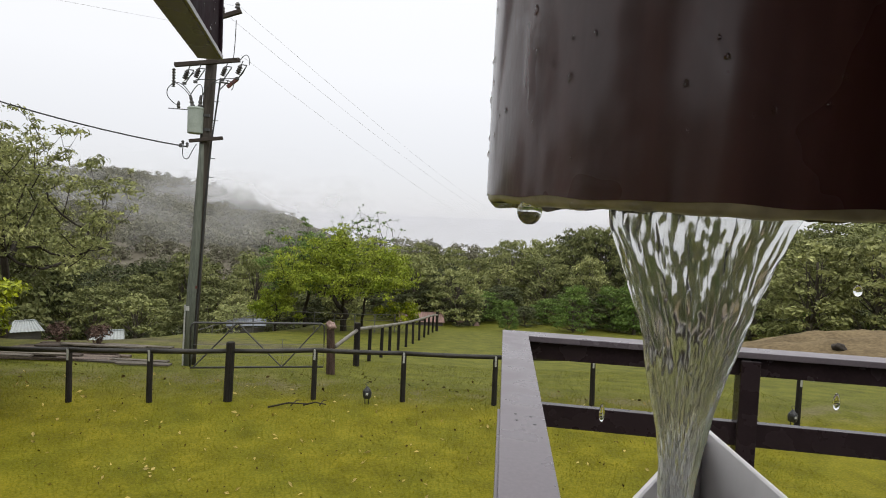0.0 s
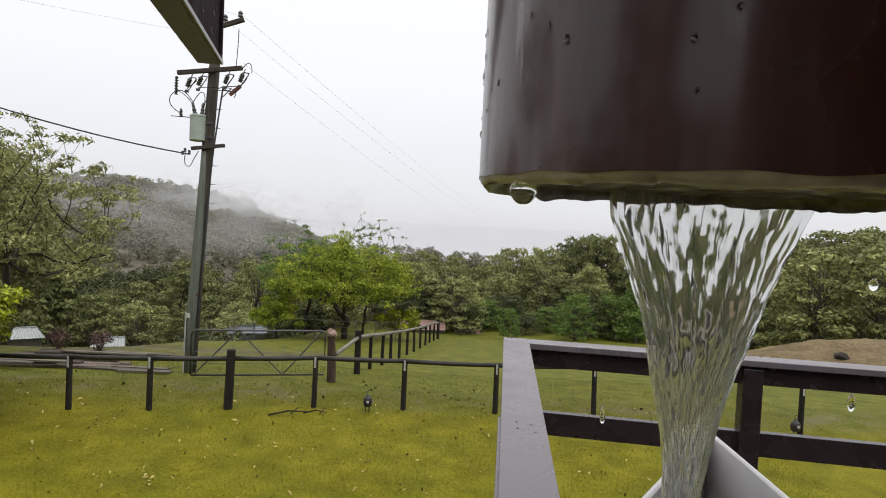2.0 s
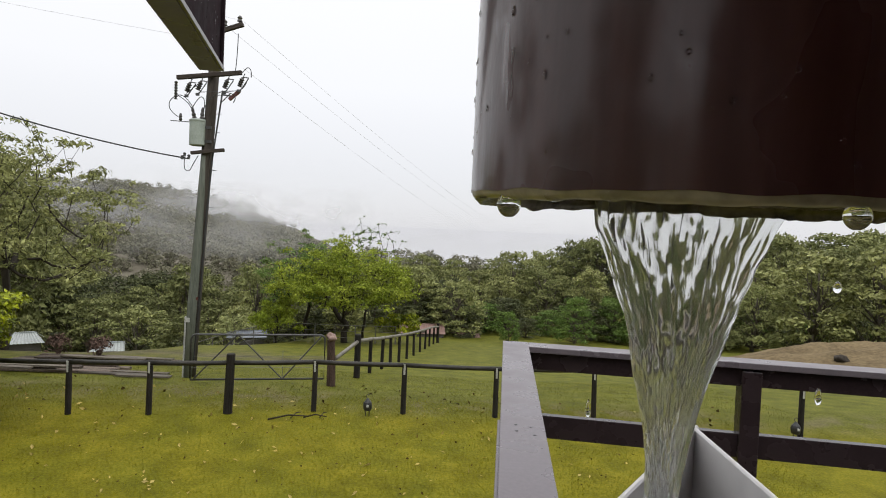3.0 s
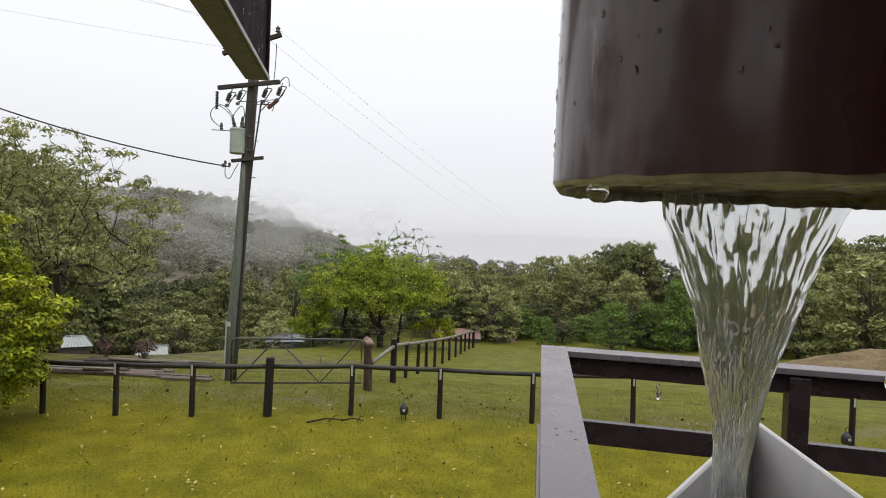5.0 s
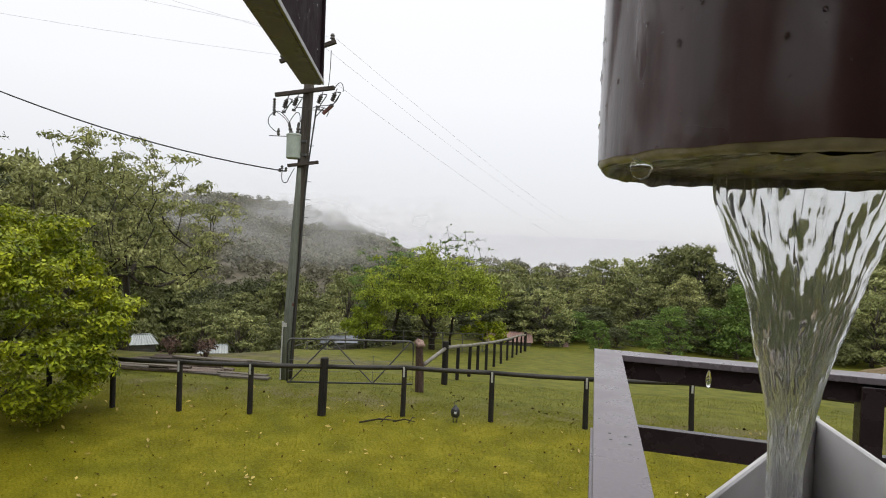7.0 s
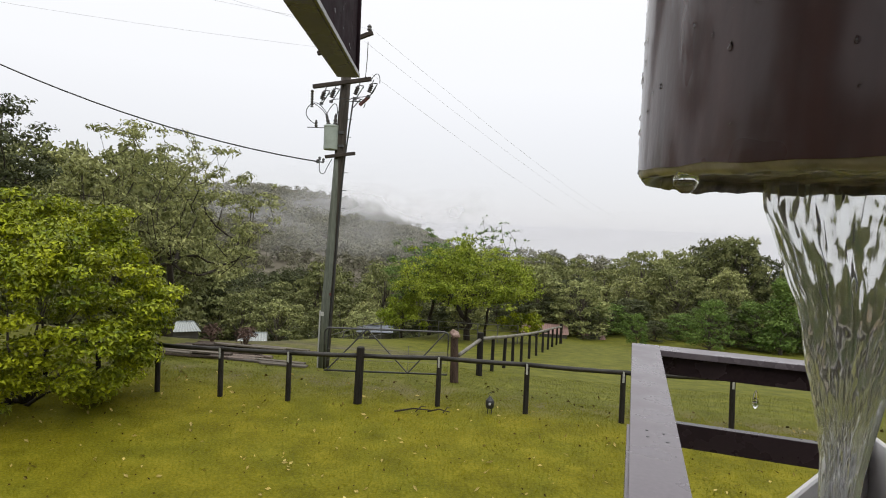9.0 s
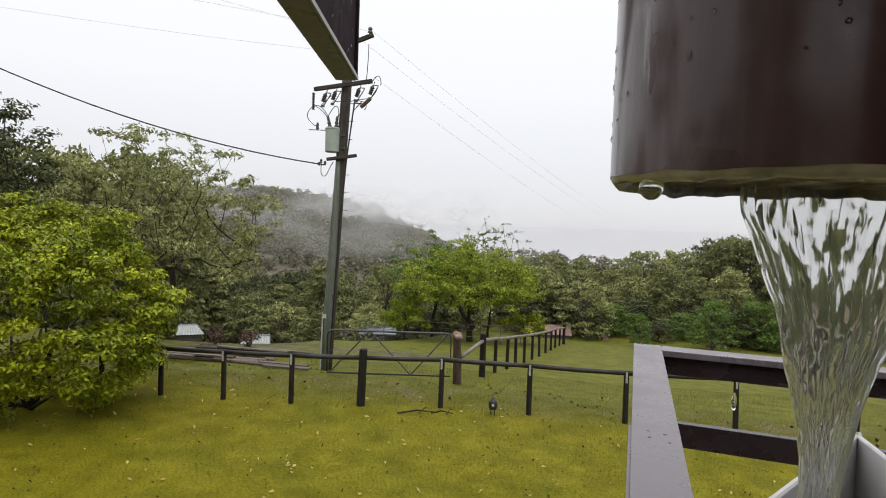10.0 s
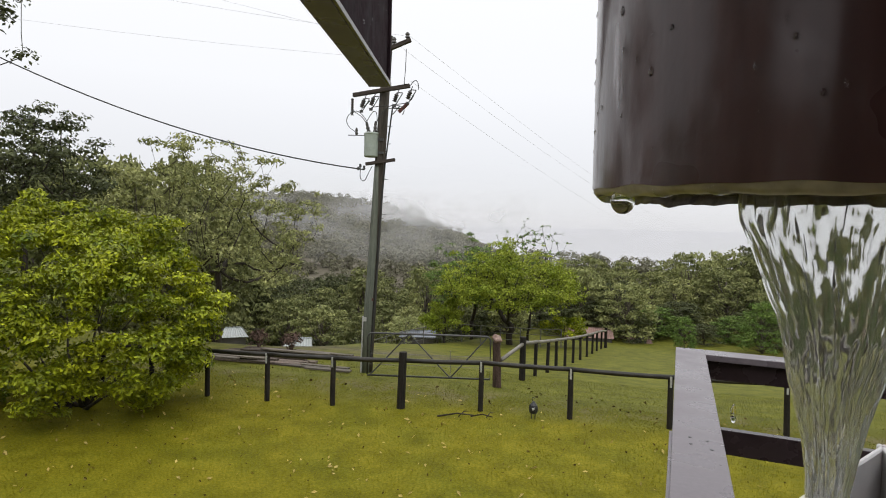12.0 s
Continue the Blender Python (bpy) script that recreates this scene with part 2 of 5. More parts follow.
M_leaf_far = material("dull_green_leaves", (0.11, 0.125, 0.046), (0.26, 0.268, 0.108), 0.3, 0.6, 0, 1.5, island=0.3, translucent=0.12, per_piece=0.35, spec=0.1)
# distance haze is put into these greyer, flatter leaf tones
M_leaf_hill = material("haze_toned_hill_leaves", (0.135, 0.13, 0.086), (0.2, 0.192, 0.135), 0.2, 0.8, 0, 1.0, island=0.05, translucent=0.1, per_piece=0.16, spec=0.05)
# own dark tone of the shade trees, and canopy shade for the scrub
M_leaf_dark = material("dark_wet_and_shaded_leaves", (0.035, 0.044, 0.018), (0.115, 0.125, 0.055), 0.5, 0.5, 0, 3, island=0.4, translucent=0.1, spec=0.12)
M_leaf_fresh = material("fresh_green_leaves", (0.13, 0.18, 0.014), (0.34, 0.385, 0.05), 0.5, 0.5, 0, 3, island=0.45, translucent=0.25, spec=0.12)
M_leaf_mid = material("mid_green_leaves", (0.07, 0.125, 0.028), (0.18, 0.25, 0.06), 0.4, 0.5, 0, 3, island=0.4, translucent=0.2, spec=0.1)
# hill ground greyed in its base colour for distance haze
M_hill = material("haze_toned_bushland", (0.085, 0.076, 0.057), (0.155, 0.14, 0.108), 0.045, 0.95, 0.5, 0.35, depth=2, spec=0.0)
M_timber = material("stacked_old_timber", (0.022, 0.016, 0.013), (0.16, 0.125, 0.1), 3, 0.8, 0.4, 25, stretch=(0.4, 3, 3), per_piece=0.5, spec=0.2)
M_tin = material("pale_tin_roof", (0.26, 0.28, 0.27), (0.38, 0.4, 0.385), 1.5, 0.5, 0.1, 12)
M_shed_wall = material("dim_shed_wall", (0.06, 0.055, 0.048), (0.1, 0.09, 0.08), 2, 0.8, 0.2, 20)
M_soil = material("brown_earth", (0.085, 0.062, 0.034), (0.2, 0.15, 0.082), 0.6, 0.95, 0.6, 6, depth=0.08, spec=0.1)
M_rust = material("rusty_foliage", (0.06, 0.034, 0.024), (0.12, 0.07, 0.048), 2, 0.8, 0.0, island=0.3)
M_house = material("dark_weatherboard", (0.045, 0.030, 0.028), (0.065, 0.045, 0.042), 3, 0.6, 0.2, 30)
M_deck = material("wet_deck_board", (0.06, 0.045, 0.035), (0.11, 0.085, 0.065), 4, 0.5, 0.3, 40, stretch=(1, 0.3, 1), per_piece=0.2)
M_black = material("black_iron", (0.012, 0.012, 0.013), (0.022, 0.022, 0.022), 15, 0.45, 0.1, 60)
M_white = material("white_label_paint", (0.4, 0.4, 0.38), (0.5, 0.5, 0.48), 10, 0.5, 0.0)
M_rock = material("pinkish_rock", (0.13, 0.08, 0.064), (0.32, 0.22, 0.18), 8, 0.8, 0.5, 40)
M_litter = material("fallen_leaf", (0.26, 0.19, 0.045), (0.42, 0.34, 0.12), 3, 0.6, 0.0, island=0.4, spec=0.1)
M_litter_dark = material("brown_fallen_leaf", (0.028, 0.02, 0.007), (0.085, 0.058, 0.02), 3, 0.8, 0.0, island=0.4, spec=0.03)
M_blade_field = material("paddock_blades", (0.085, 0.095, 0.010), (0.165, 0.165, 0.022), 0.6, 0.55, 0, 4, island=0.35, translucent=0.2, spec=0.1)
M_blade = material("grass_blades", (0.115, 0.108, 0.004), (0.195, 0.175, 0.008), 0.6, 0.55, 0, 4, island=0.25, translucent=0.25, spec=0.1)


# ---- mesh helpers ----
def face_outward(bm):
    bmesh.ops.recalc_face_normals(bm, faces=bm.faces)


def part(name, bm, mat, parent=None, label="", smooth=False):
    """Links a bmesh as one mesh object, under a thing or a part if one is given."""
    me = bpy.data.meshes.new(name)
    face_outward(bm)
    bm.to_mesh(me)
    bm.free()
    for p in me.polygons:
        p.use_smooth = smooth
    me.materials.append(mat)
    ob = new(name, me)
    ob.parent = parent
    if label:
        ob["label"] = label
    return ob


def thing(name, m, label, category, group="", kind=""):
    """An empty at the thing's base, to carry its parts."""
    ob = new(name)
    ob.matrix_basis = m
    ob.empty_display_size = 0.1
    return tagged(ob, label, category, group, kind)


def box(bm, size, m=None, bevel=0.0):
    r = bmesh.ops.create_cube(bm, size=1.0, matrix=(m or Matrix()) @ Matrix.Diagonal((*size, 1)))
    if bevel:
        edges = list({e for v in r["verts"] for e in v.link_edges})
        bmesh.ops.bevel(bm, geom=edges, offset=bevel, segments=2, affect="EDGES", profile=0.5)
    return bm


def box_bm(size, m=None, bevel=0.0):
    return box(bmesh.new(), size, m, bevel)


def tube(bm, points, radii, seg=8, cap=True):
    """A tapered tube through points."""
    points = [Vector(p) for p in points]
    if not hasattr(radii, "__len__"):
        radii = [radii] * len(points)
    rings = []
    up = Vector((0.31, 0.17, 0.93))
    for i, p in enumerate(points):
        d = (points[min(i + 1, len(points) - 1)] - points[max(i - 1, 0)]).normalized()
        a = d.cross(up if abs(d.dot(up)) < 0.95 else Vector((1, 0, 0))).normalized()
        b = d.cross(a)
        rings.append([bm.verts.new(p + radii[i] * (math.cos(2 * math.pi * k / seg) * a + math.sin(2 * math.pi * k / seg) * b)) for k in range(seg)])
    for r0, r1 in zip(rings, rings[1:]):
        for k in range(seg):
            bm.faces.new((r0[k], r0[(k + 1) % seg], r1[(k + 1) % seg], r1[k]))
    if cap:
        bm.faces.new(rings[0][::-1])
        bm.faces.new(rings[-1])
    return bm


def tube_bm(points, radii, seg=8):
    return tube(bmesh.new(), points, radii, seg)


def lathe(profile, seg=24, m=None):
    """A turned shape from (radius, height) pairs."""
    bm = bmesh.new()
    rings = [[bm.verts.new((r * math.cos(2 * math.pi * k / seg), r * math.sin(2 * math.pi * k / seg), z)) for k in range(seg)] for r, z in profile]
    for r0, r1 in zip(rings, rings[1:]):
        for k in range(seg):
            bm.faces.new((r0[k], r0[(k + 1) % seg], r1[(k + 1) % seg], r1[k]))
    bm.faces.new(rings[0][::-1])
    bm.faces.new(rings[-1])
    if m:
        bmesh.ops.transform(bm, matrix=m, verts=bm.verts)
    return bm


def raw_mesh(name, verts, faces, mat, parent=None, label="", smooth=False):
    me = bpy.data.meshes.new(name)
    me.from_pydata(verts, [], faces)
    me.materials.append(mat)
    if smooth:
        me.polygons.foreach_set("use_smooth", [True] * len(me.polygons))
    ob = new(name, me)
    ob.parent = parent
    if label:
        ob["label"] = label
    return ob


def leaves(name, centres, normals, size, mat, parent, rng, slim=0.55, droop=0.0, label=""):
    """Many small leaves: one folded rhomb each."""
    n = len(centres)
    nor = normals + rng.normal(0, 0.55, (n, 3))
    nor /= np.linalg.norm(nor, axis=1)[:, None] + 1e-9
    a = np.cross(nor, rng.normal(0, 1, (n, 3)))
    a[:, 2] -= droop
    a /= np.linalg.norm(a, axis=1)[:, None] + 1e-9
    b = np.cross(nor, a)
    s = (size * rng.uniform(0.6, 1.35, n))[:, None]
    tip, tail = centres + a * s * 0.6, centres - a * s * 0.45
    left, right = centres + b * s * slim * 0.5 + nor * s * 0.08, centres - b * s * slim * 0.5 + nor * s * 0.08
    verts = np.stack((tail, left, tip, right), 1).reshape(-1, 3)
    idx = np.arange(n * 4).reshape(-1, 4)
    return raw_mesh(name, verts.tolist(), idx.tolist(), mat, parent, label)


def crown_points(rng, clumps, count, shell=0.55):
    """Leaf places and outward normals on clumps (centre, radii), thicker on the upper side."""
    weights = np.array([r[0] * r[1] + r[2] * r[0] for _, r in clumps])
    pick = rng.choice(len(clumps), count, p=weights / weights.sum())
    c = np.array([c for c, _ in clumps])[pick]
    r = np.array([r for _, r in clumps])[pick]
    d = rng.normal(0, 1, (count, 3))
    d[:, 2] = np.where((d[:, 2] < 0) & (rng.uniform(0, 1, count) < 0.72), -0.7 * d[:, 2], d[:, 2])
    d /= np.linalg.norm(d, axis=1)[:, None]
    k = 1 - (1 - shell) * rng.uniform(0, 1, count) ** 1.6
    k *= rng.uniform(0.88, 1.14, count)
    return c + d * r * k[:, None], d


def limb_path(rng, a, b, sag=0.1, steps=5):
    a, b = Vector(a), Vector(b)
    pts = []
    for i in range(steps + 1):
        f = i / steps
        j = Vector(rng.normal(0, 0.05 * (b - a).length, 3)) * (f * (1 - f) * 2)
        pts.append(a.lerp(b, f) + j + Vector((0, 0, sag * (b - a).length * f * (1 - f))))
    return pts


def make_tree(name, base, height, spread, seed, leaf_mat, bark, count, leaf, label, category="tree", clump_n=16, low=0.35,
              clump=0.2, slim=0.5, shape="gum", group="", droop=0.0, trunk_r=None, twigs=0, shell=0.45):
    """Tapered trunk, limbs that reach each clump of the crown, and a crown of single leaves."""
    rng = np.random.default_rng(seed)
    root = thing(name, pose(*base, 0, 0, 0), label, category, group)
    tr = trunk_r or height * 0.022
    lean = rng.normal(0, 0.03 * height, 2)
    top = Vector((lean[0], lean[1], height * 0.8))
    tpts = limb_path(rng, (0, 0, -0.3), top, 0.0, 7)
    trunk = bmesh.new()
    tube(trunk, tpts, [tr * (1.25 - 0.9 * i / 7) for i in range(8)], 6)
    clumps = []
    for i in range(clump_n):
        f = low + (0.95 - low) * (i + rng.uniform(0, 1)) / clump_n
        g = (f - low) / (1 - low)
        if shape == "cone":
            reach = (1 - g) * 0.95 + 0.05
        elif shape == "dome":
            reach = math.sqrt(max(0.04, 1 - g ** 2))
        else:
            reach = 0.35 + 0.65 * math.sin(math.pi * min(1, 0.25 + 0.75 * g))
        ang = i * 2.4 + rng.uniform(-0.5, 0.5)
        rad = spread * 0.5 * reach * rng.uniform(0.45, 0.92)
        cr = clump * height * rng.uniform(0.65, 1.25)
        c = Vector((lean[0] * f + rad * math.cos(ang), lean[1] * f + rad * math.sin(ang), height * f))
        clumps.append((np.array(c), np.array((cr, cr, cr * rng.uniform(0.55, 0.85)))))
        k = min(6, max(1, int((f * rng.uniform(0.35, 0.8)) / 0.8 * 7)))
        start = tpts[k]
        if start.z < c.z + cr:
            tube(trunk, limb_path(rng, start, c, -0.08, 4), [tr * 0.36, tr * 0.28, tr * 0.2, tr * 0.14, tr * 0.07], 4)
            for _ in range(twigs):
                e = c + Vector(rng.normal(0, 0.5 * cr, 3)) + Vector((0, 0, 0.2 * cr))
                tube(trunk, limb_path(rng, c.lerp(start, 0.3), e, 0.0, 3), [tr * 0.16, tr * 0.11, tr * 0.08, tr * 0.03], 4)
    part("trunk", trunk, bark, root, smooth=True)
    pts, nor = crown_points(rng, clumps, count, shell)
    leaves("crown", pts, nor, leaf, leaf_mat, root, rng, slim, droop)
    return root


def open_tree(name, base, height, spread, seed, leaf_mat, bark, label, tips=180, tuft=0.3, tuft_n=40, leaf=0.2, low=0.3, fork=0.2, r_tip=0.012,
              category="tree", lean=0.0, sprout=0, slim=0.5, droop=0.0, fill=0.35):
    """A tree that forks again and again: every twig ends in a tuft of leaves, so sky and limbs show between them."""
    rng = np.random.default_rng(seed)
    root = thing(name, pose(*base), label, category)
    ends = []
    while len(ends) < tips:
        p = rng.uniform(-1, 1, 3)
        r = float(np.linalg.norm(p))
        if r > 1 or r < fill or p[2] < -0.55:
            continue
        g = 1 + 0.3 * noise.noise((p[0] * 2.2 + seed, p[1] * 2.2, p[2] * 2.2))
        c = (low + 1) / 2
        ends.append(Vector((lean * height * p[2] + p[0] * spread / 2 * g, p[1] * spread / 2 * g, height * (c + p[2] * (1 - low) / 2 * g))))
    for _ in range(sprout):
        a, q = rng.uniform(0, 2 * math.pi), rng.uniform(0, 0.42)
        ends.append(Vector((q * spread * math.cos(a), q * spread * math.sin(a), height * rng.uniform(0.98, 1.16) * (1 - 0.3 * q))))
    nodes, parent = [Vector((0, 0, -0.3))], [-1]
    for k in range(1, 5):
        nodes.append(Vector((*(rng.normal(0, 0.02 * height, 2) * k / 4), height * fork * k / 4)))
        parent.append(k - 1)
    chains = []
    ends.sort(key=lambda e: (e - nodes[4]).length)
    for e in ends:
        flat = np.array([n[:] for n in nodes[3:]])
        gap = np.linalg.norm(flat - np.array(e[:]), axis=1) + 1.5 * np.clip(flat[:, 2] - e.z, 0, None) + 0.7 * np.linalg.norm(flat[:, :2] - np.array(e[:2]), axis=1)
        at = int(gap.argmin()) + 3
        a = nodes[at]
        steps = max(2, int((e - a).length / (0.05 * height)))
        chain = [at]
        for k in range(1, steps + 1):
            f = k / steps
            q = a.lerp(e, f) + Vector(rng.normal(0, 0.03, 3)) * ((e - a).length * (1 - f)) + Vector((0, 0, -0.09 * (e - a).length * math.sin(math.pi * f)))
            nodes.append(q)
            parent.append(chain[-1])
            chain.append(len(nodes) - 1)
        chains.append(chain)
    load = [0] * len(nodes)
    for ch in chains:
        i = ch[-1]
        while i >= 0:
            load[i] += 1
            i = parent[i]
    rad = [r_tip * max(1, n) ** 0.5 for n in load]
    bm = bmesh.new()
    tube(bm, [nodes[k] for k in range(5)], [rad[k] * (1.25 - 0.06 * k) for k in range(5)], 9)
    for ch in chains:
        tube(bm, [nodes[k] for k in ch], [min(rad[ch[0]], rad[ch[1]] * 1.1)] + [rad[k] for k in ch[1:]], 5)
    part("trunk", bm, bark, root, smooth=True)
    clumps = []
    for i, e in enumerate(ends):
        r = tuft * rng.uniform(0.6, 1.3) * (1 if i < tips else 0.6)
        clumps.append((np.array(e), np.array((r, r, r * 0.6))))
    pts, nor = crown_points(rng, clumps, tuft_n * len(ends), 0.25)
    nor = nor + np.array((0, 0, 0.5))
    leaves("crown", pts, nor, leaf, leaf_mat, root, rng, slim, droop)
    return root


def mist_material(name, width, height, strength):
    """Thin drifting cloud: white, with soft ragged see-through edges."""
    m = bpy.data.materials.new(name)
    m.use_nodes = True
    n, l = m.node_tree.nodes, m.node_tree.links
    n.remove(n["Principled BSDF"])
    co = n.new("ShaderNodeTexCoord")
    sep = n.new("ShaderNodeSeparateXYZ")
    l.new(co.outputs["Object"], sep.inputs[0])

    def maths(op, *v):
        x = n.new("ShaderNodeMath")
        x.operation = op
        x.use_clamp = op == "SUBTRACT"
        for i, a in enumerate(v):
            if isinstance(a, (int, float)):
                x.inputs[i].default_value = a
            else:
                l.new(a, x.inputs[i])
        return x.outputs[0]

    fx = maths("SUBTRACT", 1.0, maths("POWER", maths("ABSOLUTE", maths("DIVIDE", sep.outputs["X"], width / 2)), 2.0))
    fz = maths("SUBTRACT", 1.0, maths("POWER", maths("ABSOLUTE", maths("DIVIDE", sep.outputs["Z"], height / 2)), 1.6))
    t = n.new("ShaderNodeTexNoise")
    mp = n.new("ShaderNodeMapping")
    mp.inputs["Scale"].default_value = (0.6, 1, 1.5)
    mp.inputs["Rotation"].default_value = (0, 0.35, 0)
    l.new(co.outputs["Object"], mp.inputs[0])
    l.new(mp.outputs[0], t.inputs["Vector"])
    t.inputs["Scale"].default_value, t.inputs["Detail"].default_value = 0.035, 5
    r = n.new("ShaderNodeMapRange")
    r.inputs["From Min"].default_value, r.inputs["From Max"].default_value = 0.36, 0.7
    l.new(t.outputs[0], r.inputs["Value"])
    a = maths("MULTIPLY", maths("MULTIPLY", fx, fz), maths("MULTIPLY", r.outputs[0], strength))
    d, tr, tl, mix, mix2 = (n.new("ShaderNode" + k) for k in ("BsdfDiffuse", "BsdfTransparent", "BsdfTranslucent", "MixShader", "MixShader"))
    d.inputs["Color"].default_value = tl.inputs["Color"].default_value = (0.9, 0.9, 0.92, 1)
    mix2.inputs[0].default_value = 0.5
    l.new(d.outputs[0], mix2.inputs[1])
    l.new(tl.outputs[0], mix2.inputs[2])
    l.new(a, mix.inputs[0])
    l.new(tr.outputs[0], mix.inputs[1])
    l.new(mix2.outputs[0], mix.inputs[2])
    l.new(mix.outputs[0], n["Material Output"].inputs[0])
    return m


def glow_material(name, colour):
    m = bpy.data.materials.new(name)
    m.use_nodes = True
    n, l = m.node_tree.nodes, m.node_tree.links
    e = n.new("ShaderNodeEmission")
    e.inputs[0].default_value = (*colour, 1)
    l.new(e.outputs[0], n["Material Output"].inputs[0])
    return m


# ---- ground ----
def ground_height(x, y):
    z = -4.2 + 0 * x
    z = z - 0.135 * np.clip(y - 15.5, 0, 34) - 0.05 * np.clip(y - 49.5, 0, 40)
    z = z - 0.16 * np.clip(y - 29, 0, 30) * np.clip((-x - 9) / 8, 0, 1) - 0.16 * np.clip(y - 23, 0, 6) * np.clip((-x - 12) / 5, 0, 1)
    far = np.clip((np.hypot(x, y) - 130) / 120, 0, 1)
    z = z * (1 - far) + far * -14.0 - 45.0 * np.clip((np.hypot(x, y) - 250) / 250, 0, 1)
    return z + 0.04 * np.sin(x * 0.35 + 0.2 * y) * np.clip((y - 5) / 8, 0, 1) + 0.015 * np.sin(0.6 * x - 0.45 * y)


def gz(x, y):
    return float(ground_height(np.array(float(x)), np.array(float(y))))


def axis(*spans):
    out = []
    for a, b, n in spans:
        out += list(np.linspace(a, b, n, endpoint=False))
    return np.array(out + [spans[-1][1]])


gx = axis((-2500, -300, 8), (-300, -40, 26), (-40, 40, 160), (40, 300, 26), (300, 2500, 8))
gy = axis((-2500, -200, 6), (-200, -10, 12), (-10, 40, 120), (40, 120, 40), (120, 400, 20), (400, 2500, 8))
GX, GY = np.meshgrid(gx, gy)
GZ = ground_height(GX, GY)
nx, ny = len(gx), len(gy)
gv = np.stack((GX, GY, GZ), -1).reshape(-1, 3)
ii = (np.arange(ny - 1)[:, None] * nx + np.arange(nx - 1)[None, :]).reshape(-1)
ground = raw_mesh("ground", gv.tolist(), np.stack((ii, ii + 1, ii + nx + 1, ii + nx), 1).tolist(), M_ground, smooth=True)
tagged(ground, "mown yellow-green lawn running into a sloping green paddock", "ground", kind="structure")

rng = np.random.default_rng(5)


def grass(name, label, count, x0, x1, y0, y1, size, mat):
    """Short blades leaning every way."""
    x, y = rng.uniform(x0, x1, count), rng.uniform(y0, y1, count)
    c = np.stack((x, y, ground_height(x, y) - 0.004), 1)
    a = rng.uniform(0, 2 * math.pi, count)
    w = np.stack((np.cos(a), np.sin(a), 0 * a), 1) * (size * 0.12)
    lean = np.stack((rng.normal(0, 0.5, count), rng.normal(0, 0.5, count), np.ones(count)), 1) * (size * rng.uniform(0.5, 1.3, count))[:, None]
    v = np.stack((c - w, c + w, c + lean), 1).reshape(-1, 3)
    return tagged(raw_mesh(name, v.tolist(), np.arange(count * 3).reshape(-1, 3).tolist(), mat), label, "grass", kind="stuff")


grass("paddock_grass", "rough dark green tufts of the wet paddock", 50000, -14, 9, 13.4, 20, 0.04, M_blade_field)
grass("lawn_grass", "short yellow-green blades of the mown lawn", 115000, -14, 7, 5.5, 15, 0.037, M_blade)

n_lit = 420
lx, ly = rng.uniform(-12, 6, n_lit), rng.uniform(5.5, 15, n_lit)
lc = np.stack((lx, ly, ground_height(lx, ly) + 0.035), 1)
litter = leaves("fallen_leaves", lc, np.tile((0.0, 0.0, 1.0), (n_lit, 1)), 0.095, M_litter, None, rng, 0.5)
n_lit = 560
lx, ly = rng.uniform(-12, 6, n_lit), rng.uniform(5.5, 13.2, n_lit)
lc = np.stack((lx, ly, ground_height(lx, ly) + 0.03), 1)
dark = leaves("brown_leaves", lc, np.tile((0.0, 0.0, 1.0), (n_lit, 1)), 0.052, M_litter_dark, None, rng, 0.6)
n_lit = 90
lx, ly = rng.uniform(-11, 8, n_lit), rng.normal(14.9, 0.8, n_lit)
lc = np.stack((lx, ly, ground_height(lx, ly) + 0.03), 1)
clods = leaves("mud_clods", lc, np.tile((0.0, 0.0, 1.0), (n_lit, 1)), 0.085, M_litter_dark, None, rng, 0.8)
tagged(clods, "dark trodden mud clods along the paddock fence", "mud", kind="stuff")
tagged(dark, "brown dead leaves scattered over the wet lawn", "leaves", kind="stuff")
tagged(litter, "pale yellow fallen leaves scattered over the wet lawn", "leaves", kind="stuff")


# ---- house: deck, railing, pipe ----
HOUSE = 11.8
deck = thing("deck", Matrix.Translation((0.16, 0.0, -1.57)) @ pose(0, 0, 0, 0, 0, -5.9), "wet brown timber deck boards on a raised frame", "deck", kind="structure")
plank = None
for i in range(46):
    y = -2.9 + i * 0.125
    if plank is None:
        plank = part("deck_board", box_bm((4.6, 0.118, 0.03), bevel=0.003), M_deck, deck)
        plank.location = (2.3, y, 0)
    else:
        o = plank.copy()
        scene.collection.objects.link(o)
        o.location = (2.3, y, 0)
for x in (0.1, 2.3, 4.5):
    for y in (-2.6, 0.2, 2.7):
        part("stump", box_bm((0.12, 0.12, 2.75), pose(x, y, -1.39), 0.006), M_post, deck)
for y in (-2.6, 0.2, 2.7):
    part("bearer", box_bm((4.6, 0.09, 0.19), pose(2.3, y, -0.113), 0.004), M_post, deck)

wall = part("wall_house", box_bm((9, 0.2, 5.6), pose(2.2, -2.6, -1.4, 0, 0, HOUSE)), M_house)
tagged(wall, "dark brown house wall behind the deck", "wall", kind="structure")
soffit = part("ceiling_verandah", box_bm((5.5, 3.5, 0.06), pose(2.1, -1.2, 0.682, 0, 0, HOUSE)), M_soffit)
tagged(soffit, "verandah ceiling under the eave, violet against lawn bounce", "ceiling", kind="structure")

